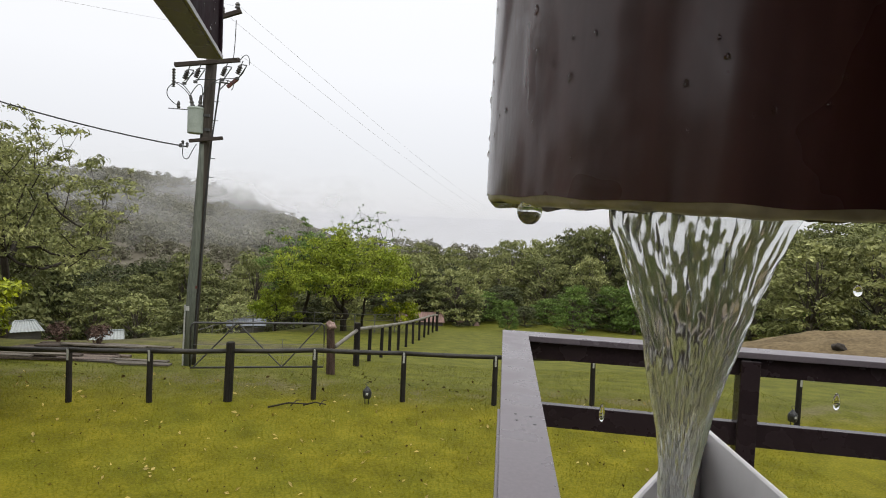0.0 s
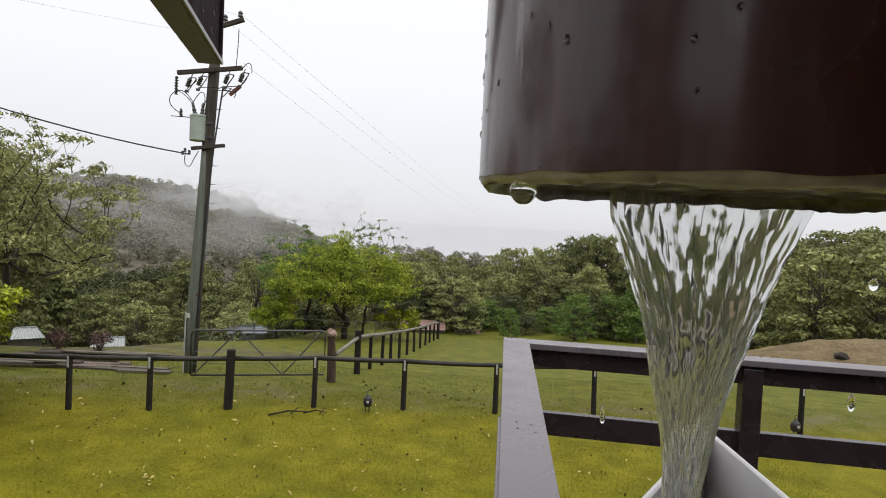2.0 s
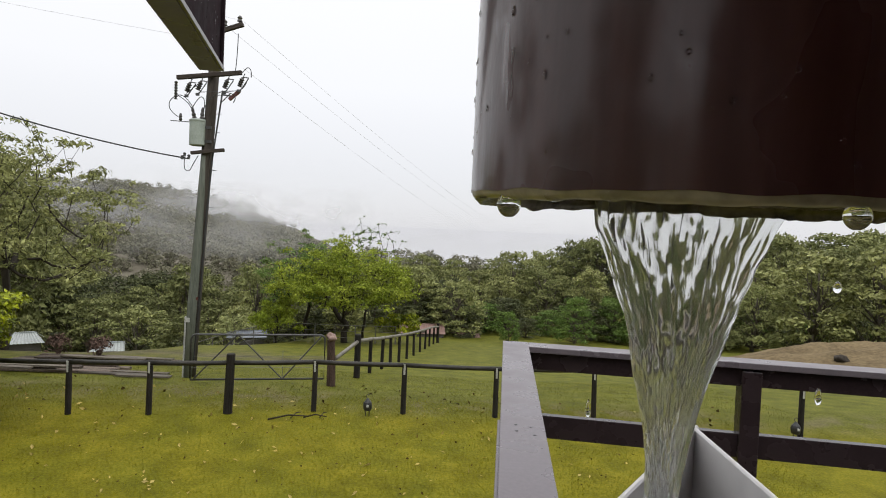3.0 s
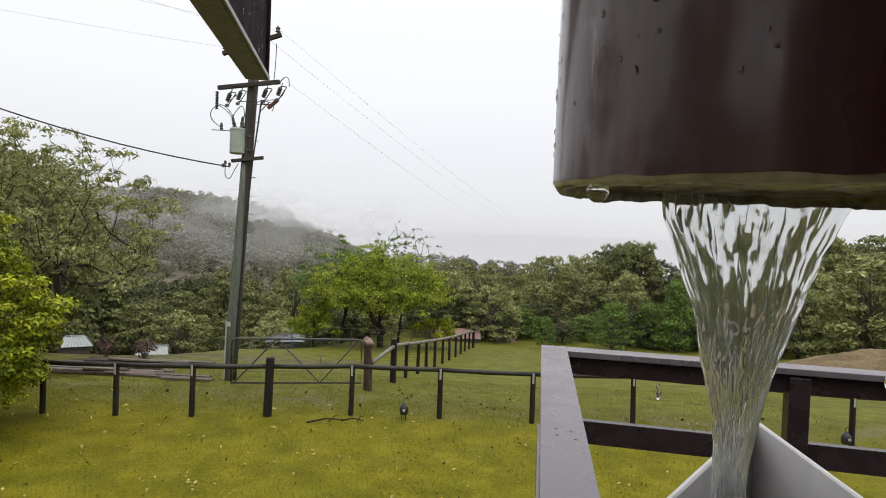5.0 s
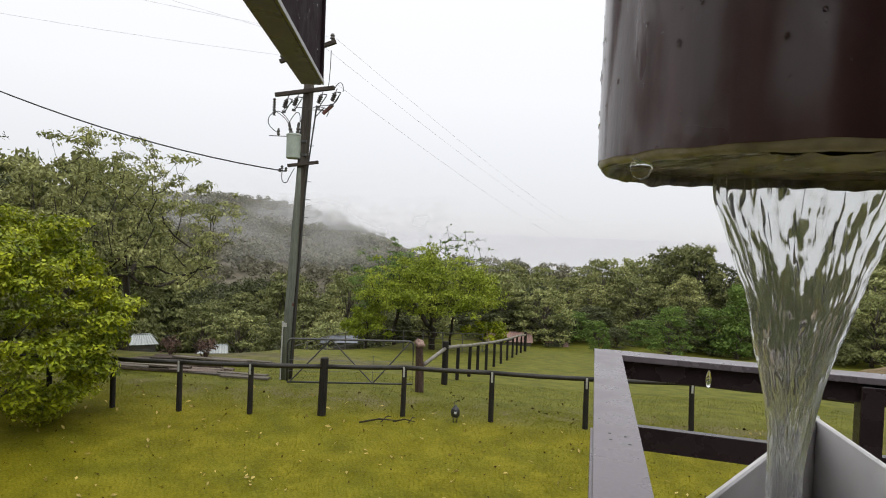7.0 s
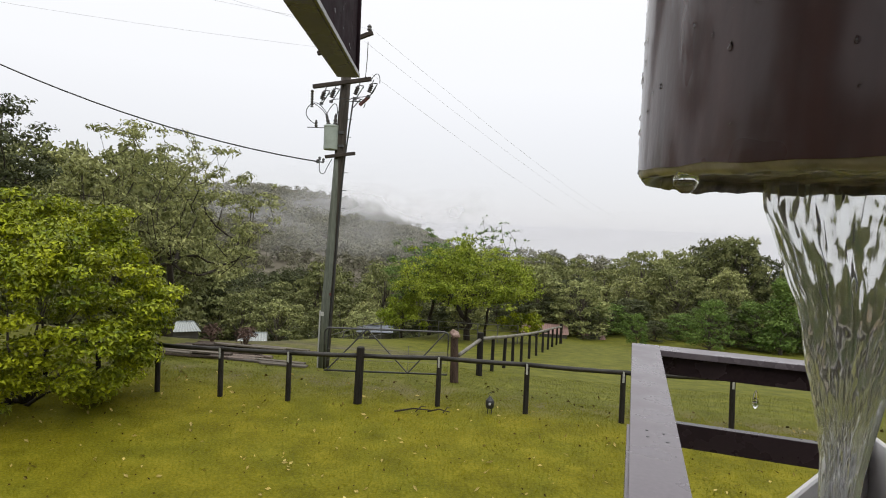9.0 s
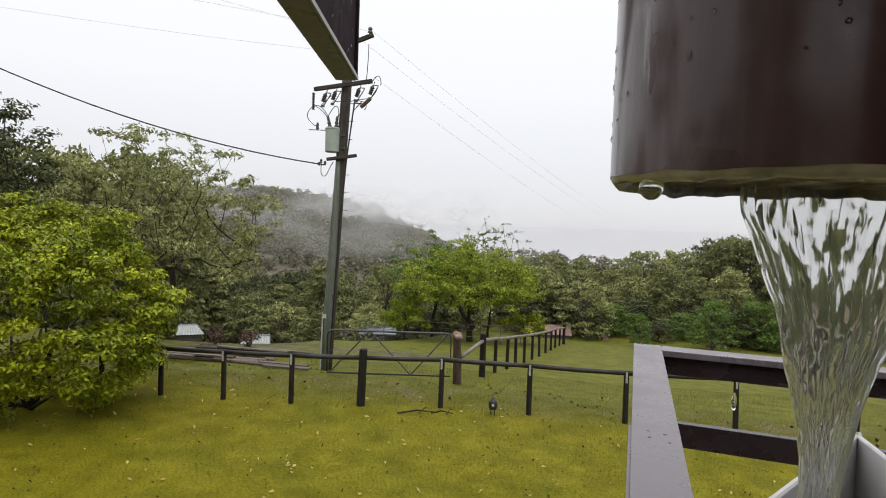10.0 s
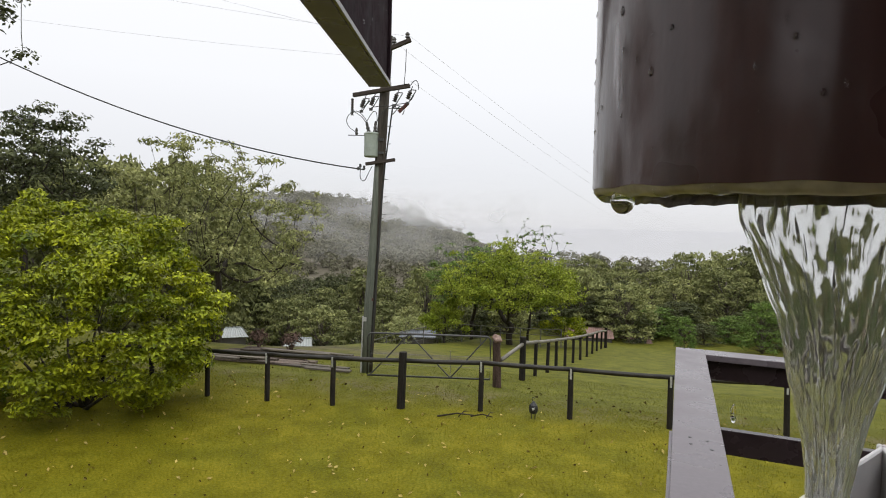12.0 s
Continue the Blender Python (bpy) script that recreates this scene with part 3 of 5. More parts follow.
# verandah beam whose free end shows against the sky
beam = thing("verandah_beam", Matrix.Translation((-0.444, 1.3, 0.324)) @ pose(0, 0, 0, 0, 0, HOUSE), "dark brown wet verandah beam with a drip edge", "beam")
part("board", box_bm((0.040, 2.6, 0.32), pose(-0.024, -1.3, 0.164), 0.002), M_beam, beam)
# underside colour carries a violet cast against light bounced off the lawn
part("underside", box_bm((0.044, 2.6, 0.004), pose(-0.024, -1.3, -0.001), 0.001), M_soffit, beam, "underside in violet that offsets lawn bounce")
part("drip_edge", box_bm((0.005, 2.6, 0.009), pose(0.001, -1.301, 0.002), 0.001), M_flash, beam, "thin grey metal drip edge")
part("end_trim", box_bm((0.006, 0.012, 0.32), pose(-0.001, -0.008, 0.165), 0.001), M_beam, beam)


drops = bmesh.new()
r6 = np.random.default_rng(4)
for i in range(110):
    q = float(r6.uniform(0.0012, 0.0034))
    bmesh.ops.create_icosphere(drops, subdivisions=1, radius=q, matrix=Matrix.Translation((-0.0042, r6.uniform(-0.75, -0.03), r6.uniform(0.02, 0.31))) @ Matrix.Diagonal((0.5, 1, float(r6.uniform(1, 2.2)), 1)))
part("raindrops", drops, M_water, beam, "raindrops clinging to the board", smooth=True)


def railing():
    """Handrail along the deck's side and end, with a lower rail and posts."""
    r = thing("deck_railing", pose(0, 0, 0), "dark brown painted timber deck railing, wet with rain", "railing")
    top, low = -0.534, -0.877
    u = Vector((0.1028, 0.9947, 0))
    c = Vector((0.352, 3.157, 0))
    side = Vector((0.9947, -0.1028, 0))
    w = 0.128
    yaw = -5.9

    def along(s0, s1, off, width, z, thick, name, mat, bevel=0.002, label=""):
        m = c - u * ((s0 + s1) / 2) + side * off
        return part(name, box_bm((width, abs(s1 - s0), thick), pose(m.x, m.y, z - thick / 2, 0, 0, yaw), bevel), mat, r, label)

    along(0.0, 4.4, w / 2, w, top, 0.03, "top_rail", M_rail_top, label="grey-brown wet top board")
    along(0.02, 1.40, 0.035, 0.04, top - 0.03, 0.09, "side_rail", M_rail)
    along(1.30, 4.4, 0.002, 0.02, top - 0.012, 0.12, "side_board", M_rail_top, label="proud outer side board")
    along(0.1, 4.3, 0.055, 0.045, low, 0.11, "lower_rail", M_rail)
    # end rail
    q = -9.6
    e = Vector((math.cos(radians(q)), math.sin(radians(q)), 0))
    f = Vector((-e.y, e.x, 0))

    def across(s0, s1, off, width, z, thick, name, mat, label="", bevel=0.002):
        m = c + e * ((s0 + s1) / 2) - f * off
        return part(name, box_bm((s1 - s0, width, thick), pose(m.x, m.y, z - thick / 2, 0, 0, q), bevel), mat, r, label)

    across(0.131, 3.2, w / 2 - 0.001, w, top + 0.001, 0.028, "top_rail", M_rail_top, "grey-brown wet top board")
    across(0.08, 3.2, 0.075, 0.042, top - 0.028, 0.088, "end_rail", M_rail)
    across(0.09, 3.2, 0.070, 0.045, low, 0.112, "lower_rail", M_rail)
    for s in (1.17, 2.9):
        m = c + e * s - f * 0.075
        part("post", box_bm((0.088, 0.088, 1.0 - 0.03), pose(m.x, m.y, (top - 0.03 + -1.555) / 2, 0, 0, q), 0.004), M_rail, r)
    for s in (0.07, 2.2):
        m = c - u * s + side * 0.075
        part("post", box_bm((0.085, 0.085, 0.99), pose(m.x, m.y, (top - 0.03 + -1.555) / 2, 0, 0, yaw), 0.004), M_rail, r)
    for s, o in ((1.375, 0.045), (1.43, 0.047), (1.39, 0.088), (1.455, 0.096), (2.35, 0.07)):
        m = c - u * s + side * o
        part("screw", lathe([(0.0045, -0.001), (0.0045, 0.0006), (0.003, 0.001)], 10, pose(m.x, m.y, top)), M_black, r)
    return r


railing()

# ---- the brown downpipe, its water and the hopper below ----
PX, PY, PR, PZ = 0.0835, 0.1842, 0.0532, 0.0219


def drop_bm(r, stretch=1.25, seg=14):
    """A hanging drop."""
    prof = []
    for i in range(1, 12):
        a = math.pi * i / 12
        prof.append((r * math.sin(a) * (1 if a < math.pi / 2 else 1 - 0.35 * (a / math.pi - 0.5) * 2), -r * stretch * math.cos(a)))
    return lathe(prof, seg)


def downpipe():
    p = thing("downpipe", pose(PX, PY, PZ, 2.4, 0, 0), "round dark brown painted downpipe, wet and beaded with rain", "pipe")
    wallt = 0.0030
    seg = 128
    ro, ri = PR, PR - wallt
    bm = bmesh.new()
    prof = [(ri + 0.0002, 0.60), (ro, 0.60), (ro, 0.0012)]
    z = 0.0012
    rings = [[bm.verts.new((r * math.cos(2 * math.pi * k / seg), r * math.sin(2 * math.pi * k / seg),
              zz + (0.0003 * math.sin(k * 0.9) * math.sin(k * 0.23) if zz == z else 0))) for k in range(seg)] for r, zz in prof]
    for r0, r1 in zip(rings, rings[1:]):
        for k in range(seg):
            bm.faces.new((r0[k], r0[(k + 1) % seg], r1[(k + 1) % seg], r1[k]))
    part("shell", bm, M_pipe, p, smooth=True)
    # the raw lower end, and the dark inside
    for name, prof, mat, text in (("cut_end", [(ro - 0.0001, 0.0022), (ro - 0.0003, 0.0006), (ro - 0.0008, 0.0), (ri + 0.0010, -0.0004), (ri, 0.0004)], M_pipe_cut, "stained raw pipe end"),
                                  ("inside", [(ri, 0.0004), (ri - 0.0001, 0.02), (ri - 0.0001, 0.59)], M_pipe_in, "slimy dark inside")):
        bm = bmesh.new()
        rings = [[bm.verts.new((r * math.cos(2 * math.pi * k / seg), r * math.sin(2 * math.pi * k / seg),
                  zz + (0.00018 * math.sin(k * 0.55 + 1) + 0.00012 * math.sin(k * 1.7)) * (zz < 0.001))) for k in range(seg)] for r, zz in prof]
        for r0, r1 in zip(rings, rings[1:]):
            for k in range(seg):
                bm.faces.new((r0[k], r0[(k + 1) % seg], r1[(k + 1) % seg], r1[k]))
        part(name, bm, mat, p, text, smooth=True)
    # slime and hanging film along the inner far edge
    bm = bmesh.new()
    rows = []
    for k in range(91):
        a = radians(-5 + 2.2 * k)
        edge = min(1, k / 10, (90 - k) / 10)
        deep = edge * (0.0017 + 0.0011 * noise.noise((a * 5, 0, 2)) + 0.0007 * noise.noise((a * 17, 0, 5)))
        rows.append([bm.verts.new((r * math.cos(a), r * math.sin(a), zz)) for r, zz in ((ri - 0.0002, 0.006), (ri - 0.0008 - 0.0006 * edge, 0.001), (ri - 0.0002, -deep), (ri + 0.0012, -deep * 0.9), (ri + 0.0022, -0.0003))])
    for r0, r1 in zip(rows, rows[1:]):
        for q in range(4):
            bm.faces.new((r0[q], r0[q + 1], r1[q + 1], r1[q]))
    part("slime_fringe", bm, M_slime, p, "dark wet slime hanging from the rim", smooth=True)
    # film of water drawn across the mouth, the mirrored ground painted as brown
    bm = bmesh.new()
    rows = []
    for j in range(13):
        r = (ri - 0.0006) * (1 - 0.055 * j)
        rows.append([bm.verts.new((r * math.cos(2 * math.pi * k / 96), r * math.sin(2 * math.pi * k / 96),
                    0.0008 + 0.0045 * (j / 12) + 0.0012 * (j / 12) * noise.noise((3 * math.cos(2 * math.pi * k / 96), 3 * math.sin(2 * math.pi * k / 96), j * 0.2)))) for k in range(96)])
    for r0, r1 in zip(rows, rows[1:]):
        for k in range(96):
            bm.faces.new((r0[k], r0[(k + 1) % 96], r1[(k + 1) % 96], r1[k]))
    part("water_film", bm, M_film, p, "water film across the mouth, ground's reflection in its brown", smooth=True)
    # beads of rain on the paint
    r2 = np.random.default_rng(3)
    for i in range(130):
        a = radians(r2.uniform(165, 300))
        zz = r2.uniform(0.004, 0.085) if i > 12 else r2.uniform(0.012, 0.05)
        rad = float(r2.choice([0.0003, 0.00045, 0.0006, 0.0009], p=[0.4, 0.35, 0.19, 0.06]))
        st = float(r2.uniform(1.0, 1.5))
        m = Matrix.Translation((ro * math.cos(a), ro * math.sin(a), zz)) @ Matrix.Rotation(a, 4, "Z") @ Matrix.Diagonal((0.55, 1, 1, 1))
        bm = drop_bm(rad, st, 8)
        bmesh.ops.transform(bm, matrix=m, verts=bm.verts)
        part("water_bead", bm, M_water, p, smooth=True)
    return p


pipe = downpipe()

def stream():
    """Water that leaves the far lip of the pipe as a wide curved sheet and gathers to a rope."""
    s = thing("water_stream", pose(0.0940, 0.2255, 0), "clear rippling water pouring from the pipe", "water")
    ks = [0.0275, 0.018, 0.010, 0.003, -0.005, -0.013, -0.029, -0.040, -0.050, -0.058, -0.08, -0.20]
    ws = [0.0540, 0.0515, 0.0450, 0.0395, 0.0340, 0.0290, 0.0195, 0.0145, 0.0108, 0.0090, 0.0085, 0.0090]
    ts = [0.0016, 0.0016, 0.0016, 0.0017, 0.0018, 0.0020, 0.0026, 0.0031, 0.0036, 0.0040, 0.0042, 0.0046]
    zs = np.linspace(0.0275, -0.20, 320)
    kk = [-z for z in ks]
    hw, th = np.interp(-zs, kk, ws) / 2, np.interp(-zs, kk, ts)
    seg = 190
    bm = bmesh.new()
    rings = []
    for j, z in enumerate(zs):
        f = 0.0275 - z
        near = math.exp(-f / 0.03)
        ring = []
        for k in range(seg):
            a = 2 * math.pi * k / seg
            u, v = math.cos(a), math.sin(a)
            side = 1 if v > 0 else -1
            x = hw[j] * u * (1 + 0.05 * noise.noise((3.1, z * 60, u)) + 0.03 * noise.noise((1.2, z * 190, 2 * u)))
            bow = near * (math.sqrt(max(0.0, 0.0502 ** 2 - min(abs(x), 0.049) ** 2)) - 0.0423)
            arc = u * 1.15
            w = noise.noise((arc * 4.5 + 7, f * 30 + arc, side * 3.0)) * 0.0007
            w += noise.noise((arc * 12, f * 66 + 3 + 2 * arc, side * 3.0 + 3)) * 0.0011
            w += noise.noise((arc * 26, f * 110 + 5 + 3 * arc, side * 3.0 + 5)) * 0.0008
            w += noise.noise((arc * 40, f * 330 + 9, side * 3.0 + 7)) * 0.00016
            w *= (0.55 + 0.6 * min(1, hw[j] / 0.02)) * (1 + 0.7 * near)
            y = th[j] * math.copysign(abs(v) ** 0.7, v) * (0.75 + 0.8 * abs(u) ** 6) + w * abs(v) ** 0.5 + bow
            ring.append(bm.verts.new((x - 0.0015 * min(1, f / 0.08) + 0.0010 * noise.noise((z * 40, 0, 9)), y + 0.006 * min(1, f / 0.1), z)))
        rings.append(ring)
    for r0, r1 in zip(rings, rings[1:]):
        for k in range(seg):
            bm.faces.new((r0[k], r0[(k + 1) % seg], r1[(k + 1) % seg], r1[k]))
    bm.faces.new(rings[0][::-1])
    bm.faces.new(rings[-1])
    part("sheet", bm, M_stream, s, smooth=True)
    for x, y, z, r, st in ((0.036, -0.01, 0.004, 0.0011, 1.5), (0.034, -0.008, -0.026, 0.0009, 2.6), (-0.027, -0.004, -0.033, 0.0008, 3.2)):
        bm = drop_bm(r, st, 12)
        bmesh.ops.translate(bm, vec=(x, y, z), verts=bm.verts)
        part("falling_drop", bm, M_water, s, smooth=True)
    return s


stream()

# drops that cling to the rim
for a, r, dz, st in ((203, 0.0022, -0.0012, 1.15), (217, 0.0019, 0.0004, 0.6), (229, 0.0022, 0.0006, 0.5), (264, 0.0017, -0.0010, 1.2)):
    bm = drop_bm(r, st, 18)
    d = part("water_drop", bm, M_water, None, smooth=True)
    y = (PR - 0.002) * math.sin(radians(a))
    d.matrix_basis = pose(PX + (PR - 0.002) * math.cos(radians(a)), PY + y, PZ + dz + y * 0.042)
    tagged(d, "clear water drop clinging to the pipe rim", "water drop", "drops on the pipe rim")


def hopper():
    """Open grey-white plastic hopper with a pointed back corner, on a short pipe that stands on the rail."""
    h = thing("rain_hopper", pose(0.139, 0.320, -0.534), "open grey-white plastic rain hopper under the pipe", "hopper")
    rim = 0.468
    A, L, R = Vector((0, 0, 0)), Vector((-0.1425, -0.198, 0)), Vector((-0.008, -0.19, 0))
    t = 0.0022

    def panel(p, q, deep):
        d = (q - p).normalized()
        nrm = Vector((-d.y, d.x, 0))
        bm = bmesh.new()
        vs = []
        for z in (rim, rim - deep):
            for pt, o in ((p, 0), (q, 0), (q, t), (p, t)):
                vs.append(bm.verts.new(pt + nrm * o + Vector((0, 0, z))))
        for f in ((0, 1, 2, 3), (7, 6, 5, 4), (0, 4, 5, 1), (1, 5, 6, 2), (2, 6, 7, 3), (3, 7, 4, 0)):
            bm.faces.new([vs[i] for i in f])
        bmesh.ops.bevel(bm, geom=list(bm.edges), offset=0.0006, segments=1, affect="EDGES")
        return bm

    part("side_panel", panel(A, L, 0.16), M_hopper, h)
    part("side_panel", panel(R, A, 0.16), M_hopper, h)
    low_front = panel(L, R, 0.10)
    bmesh.ops.translate(low_front, vec=(0, 0, -0.06), verts=low_front.verts)
    part("front_panel", low_front, M_hopper, h)
    bm = bmesh.new()
    vs = [bm.verts.new(p + Vector((0, 0, z))) for z in (rim - 0.155, rim - 0.158) for p in (A, L, R)]
    for f in ((0, 1, 2), (5, 4, 3), (0, 3, 4, 1), (1, 4, 5, 2), (2, 5, 3, 0)):
        bm.faces.new([vs[i] for i in f])
    part("floor_panel", bm, M_hopper, h)
    part("outlet", lathe([(0.024, 0.0), (0.024, rim - 0.157)], 24, pose(-0.048, -0.125, 0)), M_hopper, h)
    return h


hopper()


# ---- paddock fence ----
FENCE = [(-9.36, 12.59), (-7.77, 12.69), (-6.15, 12.87), (-2.76, 13.57), (-0.74, 13.71), (1.37, 13.79), (3.75, 14.22), (5.95, 13.9), (8.15, 13.4)]
BIG = (-4.57, 13.18)


def fence(name, posts, tall, label, big=(), rail_r=0.055, pale=False, r_post=0.06):
    f = thing(name, pose(0, 0, 0), label, "fence")
    r3 = np.random.default_rng(len(posts))
    pts = []
    for i, (x, y) in enumerate(posts):
        z = gz(x, y)
        isbig = (x, y) in big
        h = tall + (0.22 if isbig else -0.02)
        rr = r_post * (1.6 if isbig else 1.0)
        bm = bmesh.new()
        tx, ty = r3.normal(0, 0.012, 2)
        tube(bm, [(x, y, z - 0.4), (x + tx, y + ty, z + h * 0.5), (x + 1.5 * tx, y + ty, z + h - 0.015), (x + 1.5 * tx, y + ty, z + h)],
             [rr * 1.05, rr, rr * 0.97, rr * 0.8], 12)
        po = part("post", bm, M_post, f, smooth=False)
        if not isbig and not pale:
            m = pose(x + 1.5 * tx, y + ty - rr - 0.004, z + h - 0.05)
            part("strap", box_bm((0.045, 0.006, 0.24), m, 0.001), M_strap, po, "galvanised rail strap")
        pts.append((x + 1.5 * tx, y + ty, z + tall + 0.02))
    for a, b in zip(pts, pts[1:]):
        d = Vector(b) - Vector(a)
        bm = tube_bm([Vector(a) + d * k / 4 + Vector((0, 0, -0.012 * math.sin(math.pi * k / 4))) for k in range(5)], [rail_r * s for s in (1, 0.97, 1.02, 0.96, 0.99)], 10)
        part("rail", bm, M_log_pale if pale else M_rail_log, f, smooth=True)
    return f


front = FENCE[:3] + [BIG] + FENCE[3:]
front = [(-12.4, 12.5)] + [(-10.9, 12.55)] + front + [(10.4, 13.3), (12.7, 13.2)]
fence("paddock_fence", front, 1.1, "dark round-timber post and rail paddock fence", (BIG,))
BACK = [(-2.46, 18.31), (-2.27, 20.0), (-2.03, 21.6), (-1.86, 23.4), (-1.66, 25.3), (-1.45, 27.4), (-1.22, 29.6), (-1.0, 31.9), (-0.8, 34.2), (-0.6, 36.6), (-0.38, 39.0), (-0.12, 41.5)]
fence("long_fence", BACK, 1.12, "round-timber fence running down the paddock", (BACK[0], BACK[-1]), 0.06, True)


def gate_post():
    x, y = -2.83, 16.11
    z = gz(x, y)
    g = thing("gate_post", pose(x, y, z), "thick dark gate post with a pinkish rock on top", "post")
    part("trunk_post", tube_bm([(0, 0, -0.4), (-0.02, 0, 0.6), (-0.05, 0, 1.25)], [0.125, 0.115, 0.105], 12), M_gate_post, g)
    return g


gate_post()
gx0, gy0 = -2.88, 16.11
rock = bmesh.new()
bmesh.ops.create_icosphere(rock, subdivisions=3, radius=0.13)
for v in rock.verts:
    v.co *= 1 + 0.7 * noise.noise(v.co * 7) + 0.25 * noise.noise(v.co * 19)
    v.co.z *= 0.85
rk = part("rock", rock, M_rock, None, smooth=True)
rk.matrix_basis = pose(gx0, gy0 - 0.02, gz(-2.83, 16.11) + 1.33)
tagged(rk, "rough pinkish rock sitting on the gate post", "rock")
brace = part("brace_rail", tube_bm([(-2.75, 16.2, gz(-2.8, 16.2) + 0.75), (-2.46, 18.31, gz(-2.46, 18.31) + 1.12)], 0.055, 10), M_log_pale, None, smooth=True)
tagged(brace, "pale sloping log rail from gate post to fence", "rail")


def gate():
    """Steel tube field gate with W bracing."""
    a, b = Vector((-6.29, 15.3, 0)), Vector((-3.02, 16.0, 0))
    za = gz(a.x, a.y)
    g = thing("field_gate", pose(0, 0, 0), "open-framed grey steel field gate with V bracing", "gate")
    lo, hi = za + 0.12, za + 1.28

    def p(f, z):
        q = a.lerp(b, f)
        return (q.x, q.y, z)

    part("gate_frame", tube_bm([p(0, lo + 0.03), p(0, hi - 0.12), p(0.012, hi - 0.03), p(0.03, hi), p(0.97, hi), p(0.99, hi - 0.03), p(1, hi - 0.1), p(1, lo), p(0.0, lo)], 0.026, 8), M_steel, g, smooth=True)
    for f0, f1 in ((0.02, 0.34), (0.68, 0.34), (0.68, 0.98)):
        z0, z1 = (lo, hi) if f0 < 0.5 else (lo, hi)
        part("brace", tube_bm([p(f0, z0), p(f1, z1)], 0.02, 6), M_steel, g)
    part("mid_stay", tube_bm([p(0.68, lo), p(0.68, lo + 0.75)], 0.008, 6), M_galv, g)
    for z in (0.42, 0.72):
        part("mid_wire", tube_bm([p(0, za + z), p(1, za + z)], 0.005, 5), M_galv, g)
    return g


gate()


# ---- power pole ----
M_arm = material("dark_arm_timber", (0.035, 0.028, 0.024), (0.075, 0.062, 0.054), 4, 0.8, 0.4, 25, stretch=(0.4, 3, 3), spec=0.15)


def power_pole():
    bx, by = -6.895, 16.65
    bz = gz(bx, by)
    P = thing("power_pole", pose(bx, by, bz), "tall weathered timber power pole carrying a transformer", "power pole")
    k = 16.65 / 18.7

    def loc(x, z):
        up = min(1, max(0, (z - 2.3) / 2.2))
        return Vector(((x + 0.08 + 0.04 * up) * k - bx, 0, (z - 0.02 - 0.09 * up) * k - bz))

    top = Vector((-6.385 - bx, 0, 5.56 - bz))
    part("pole", tube_bm([(0, 0, -0.5), top * 0.3, top * 0.65, top], [0.175, 0.165, 0.15, 0.135], 14), M_pole_brown, P, smooth=True)
    part("side_stay", tube_bm([(0.02, -0.17, -0.3), (0.113, -0.15, 2.13), (0.2, -0.14, 3.6), (0.254, -0.13, 5.05), (0.275, -0.12, 6.1)], [0.13, 0.125, 0.115, 0.09, 0.07], 12), M_pole, P, "grey green reinforcing stake", smooth=True)
    part("conduit", tube_bm([(-0.04, -0.28, 0), (-0.01, -0.28, 1.71)], 0.022, 8), M_strap, P, "pale metal conduit")
    part("down_cable", tube_bm([top * 0.05 + Vector((0.16, -0.1, 0)), top * 0.3 + Vector((0.17, -0.1, 0)), top * 0.45 + Vector((0.17, -0.12, 0)), top * 0.62 + Vector((0.2, -0.1, 0)), top * 0.80 + Vector((0.30, -0.05, 0))], 0.022, 6), M_wire, P)
    part("tag", box_bm((0.09, 0.012, 0.12), pose(0.06, -0.285, 1.62), 0.002), M_white, P, "small white plate")
    part("tag_small", box_bm((0.07, 0.012, 0.08), pose(0.24, -0.2, 2.2), 0.002), M_red, P)

    def arm(x0, z0, x1, z1, y=-0.22, t=0.11):
        a, b = loc(x0, z0), loc(x1, z1)
        d = b - a
        m = Matrix.Translation((a + b) / 2 + Vector((0, y, 0))) @ Matrix.Rotation(-math.atan2(d.z, d.x), 4, "Y")
        return part("cross_arm", box_bm((d.length, t, t), m, 0.008), M_arm, P)

    arm(-8.39, 4.43, -6.44, 4.66)
    arm(-8.27, 5.49, -6.44, 6.11)
    arm(-7.87, 2.09, -6.86, 2.22, -0.2, 0.09)

    def fuse(x, z, lean):
        """Drop-out fuse: porcelain sheds, a tube and its hinge."""
        o = loc(x, z) + Vector((0, -0.3, 0))
        prof = [(0.03, 0)]
        for i in range(4):
            prof += [(0.075, 0.02 + i * 0.06), (0.04, 0.05 + i * 0.06)]
        prof += [(0.03, 0.27)]
        ins = part("insulator", lathe(prof, 12, Matrix.Translation(o + Vector((0, 0, -0.36))) @ Matrix.Rotation(0.35, 4, "Y")), M_ceramic, P, "ribbed porcelain insulator")
        part("fuse_tube", tube_bm([o + Vector((0.02, 0, -0.48)), o + Vector((0.24, 0, -0.14))], 0.016, 6), M_steel, ins)
        part("bracket", tube_bm([o + Vector((0.12, 0.05, 0.0)), o + Vector((0.1, 0, -0.1)), o + Vector((0.25, 0, -0.12))], 0.015, 6), M_steel, ins)
        part("lug", box_bm((0.09, 0.05, 0.07), pose(*(o + Vector((0.0, 0, -0.47))))), M_steel, ins)

    for x, z in ((-8.05, 4.4), (-7.72, 4.46), (-6.92, 4.55), (-6.47, 4.62)):
        fuse(x, z, 0.3)
    # strain insulator at the arm's end
    o = loc(-8.40, 4.40) + Vector((0, -0.25, 0))
    prof = []
    for i in range(7):
        prof += [(0.055, i * 0.075), (0.02, i * 0.075 + 0.035)]
    part("string_insulator", lathe(prof, 10, Matrix.Translation(o + Vector((0, 0, -0.56)))), M_ceramic, P)
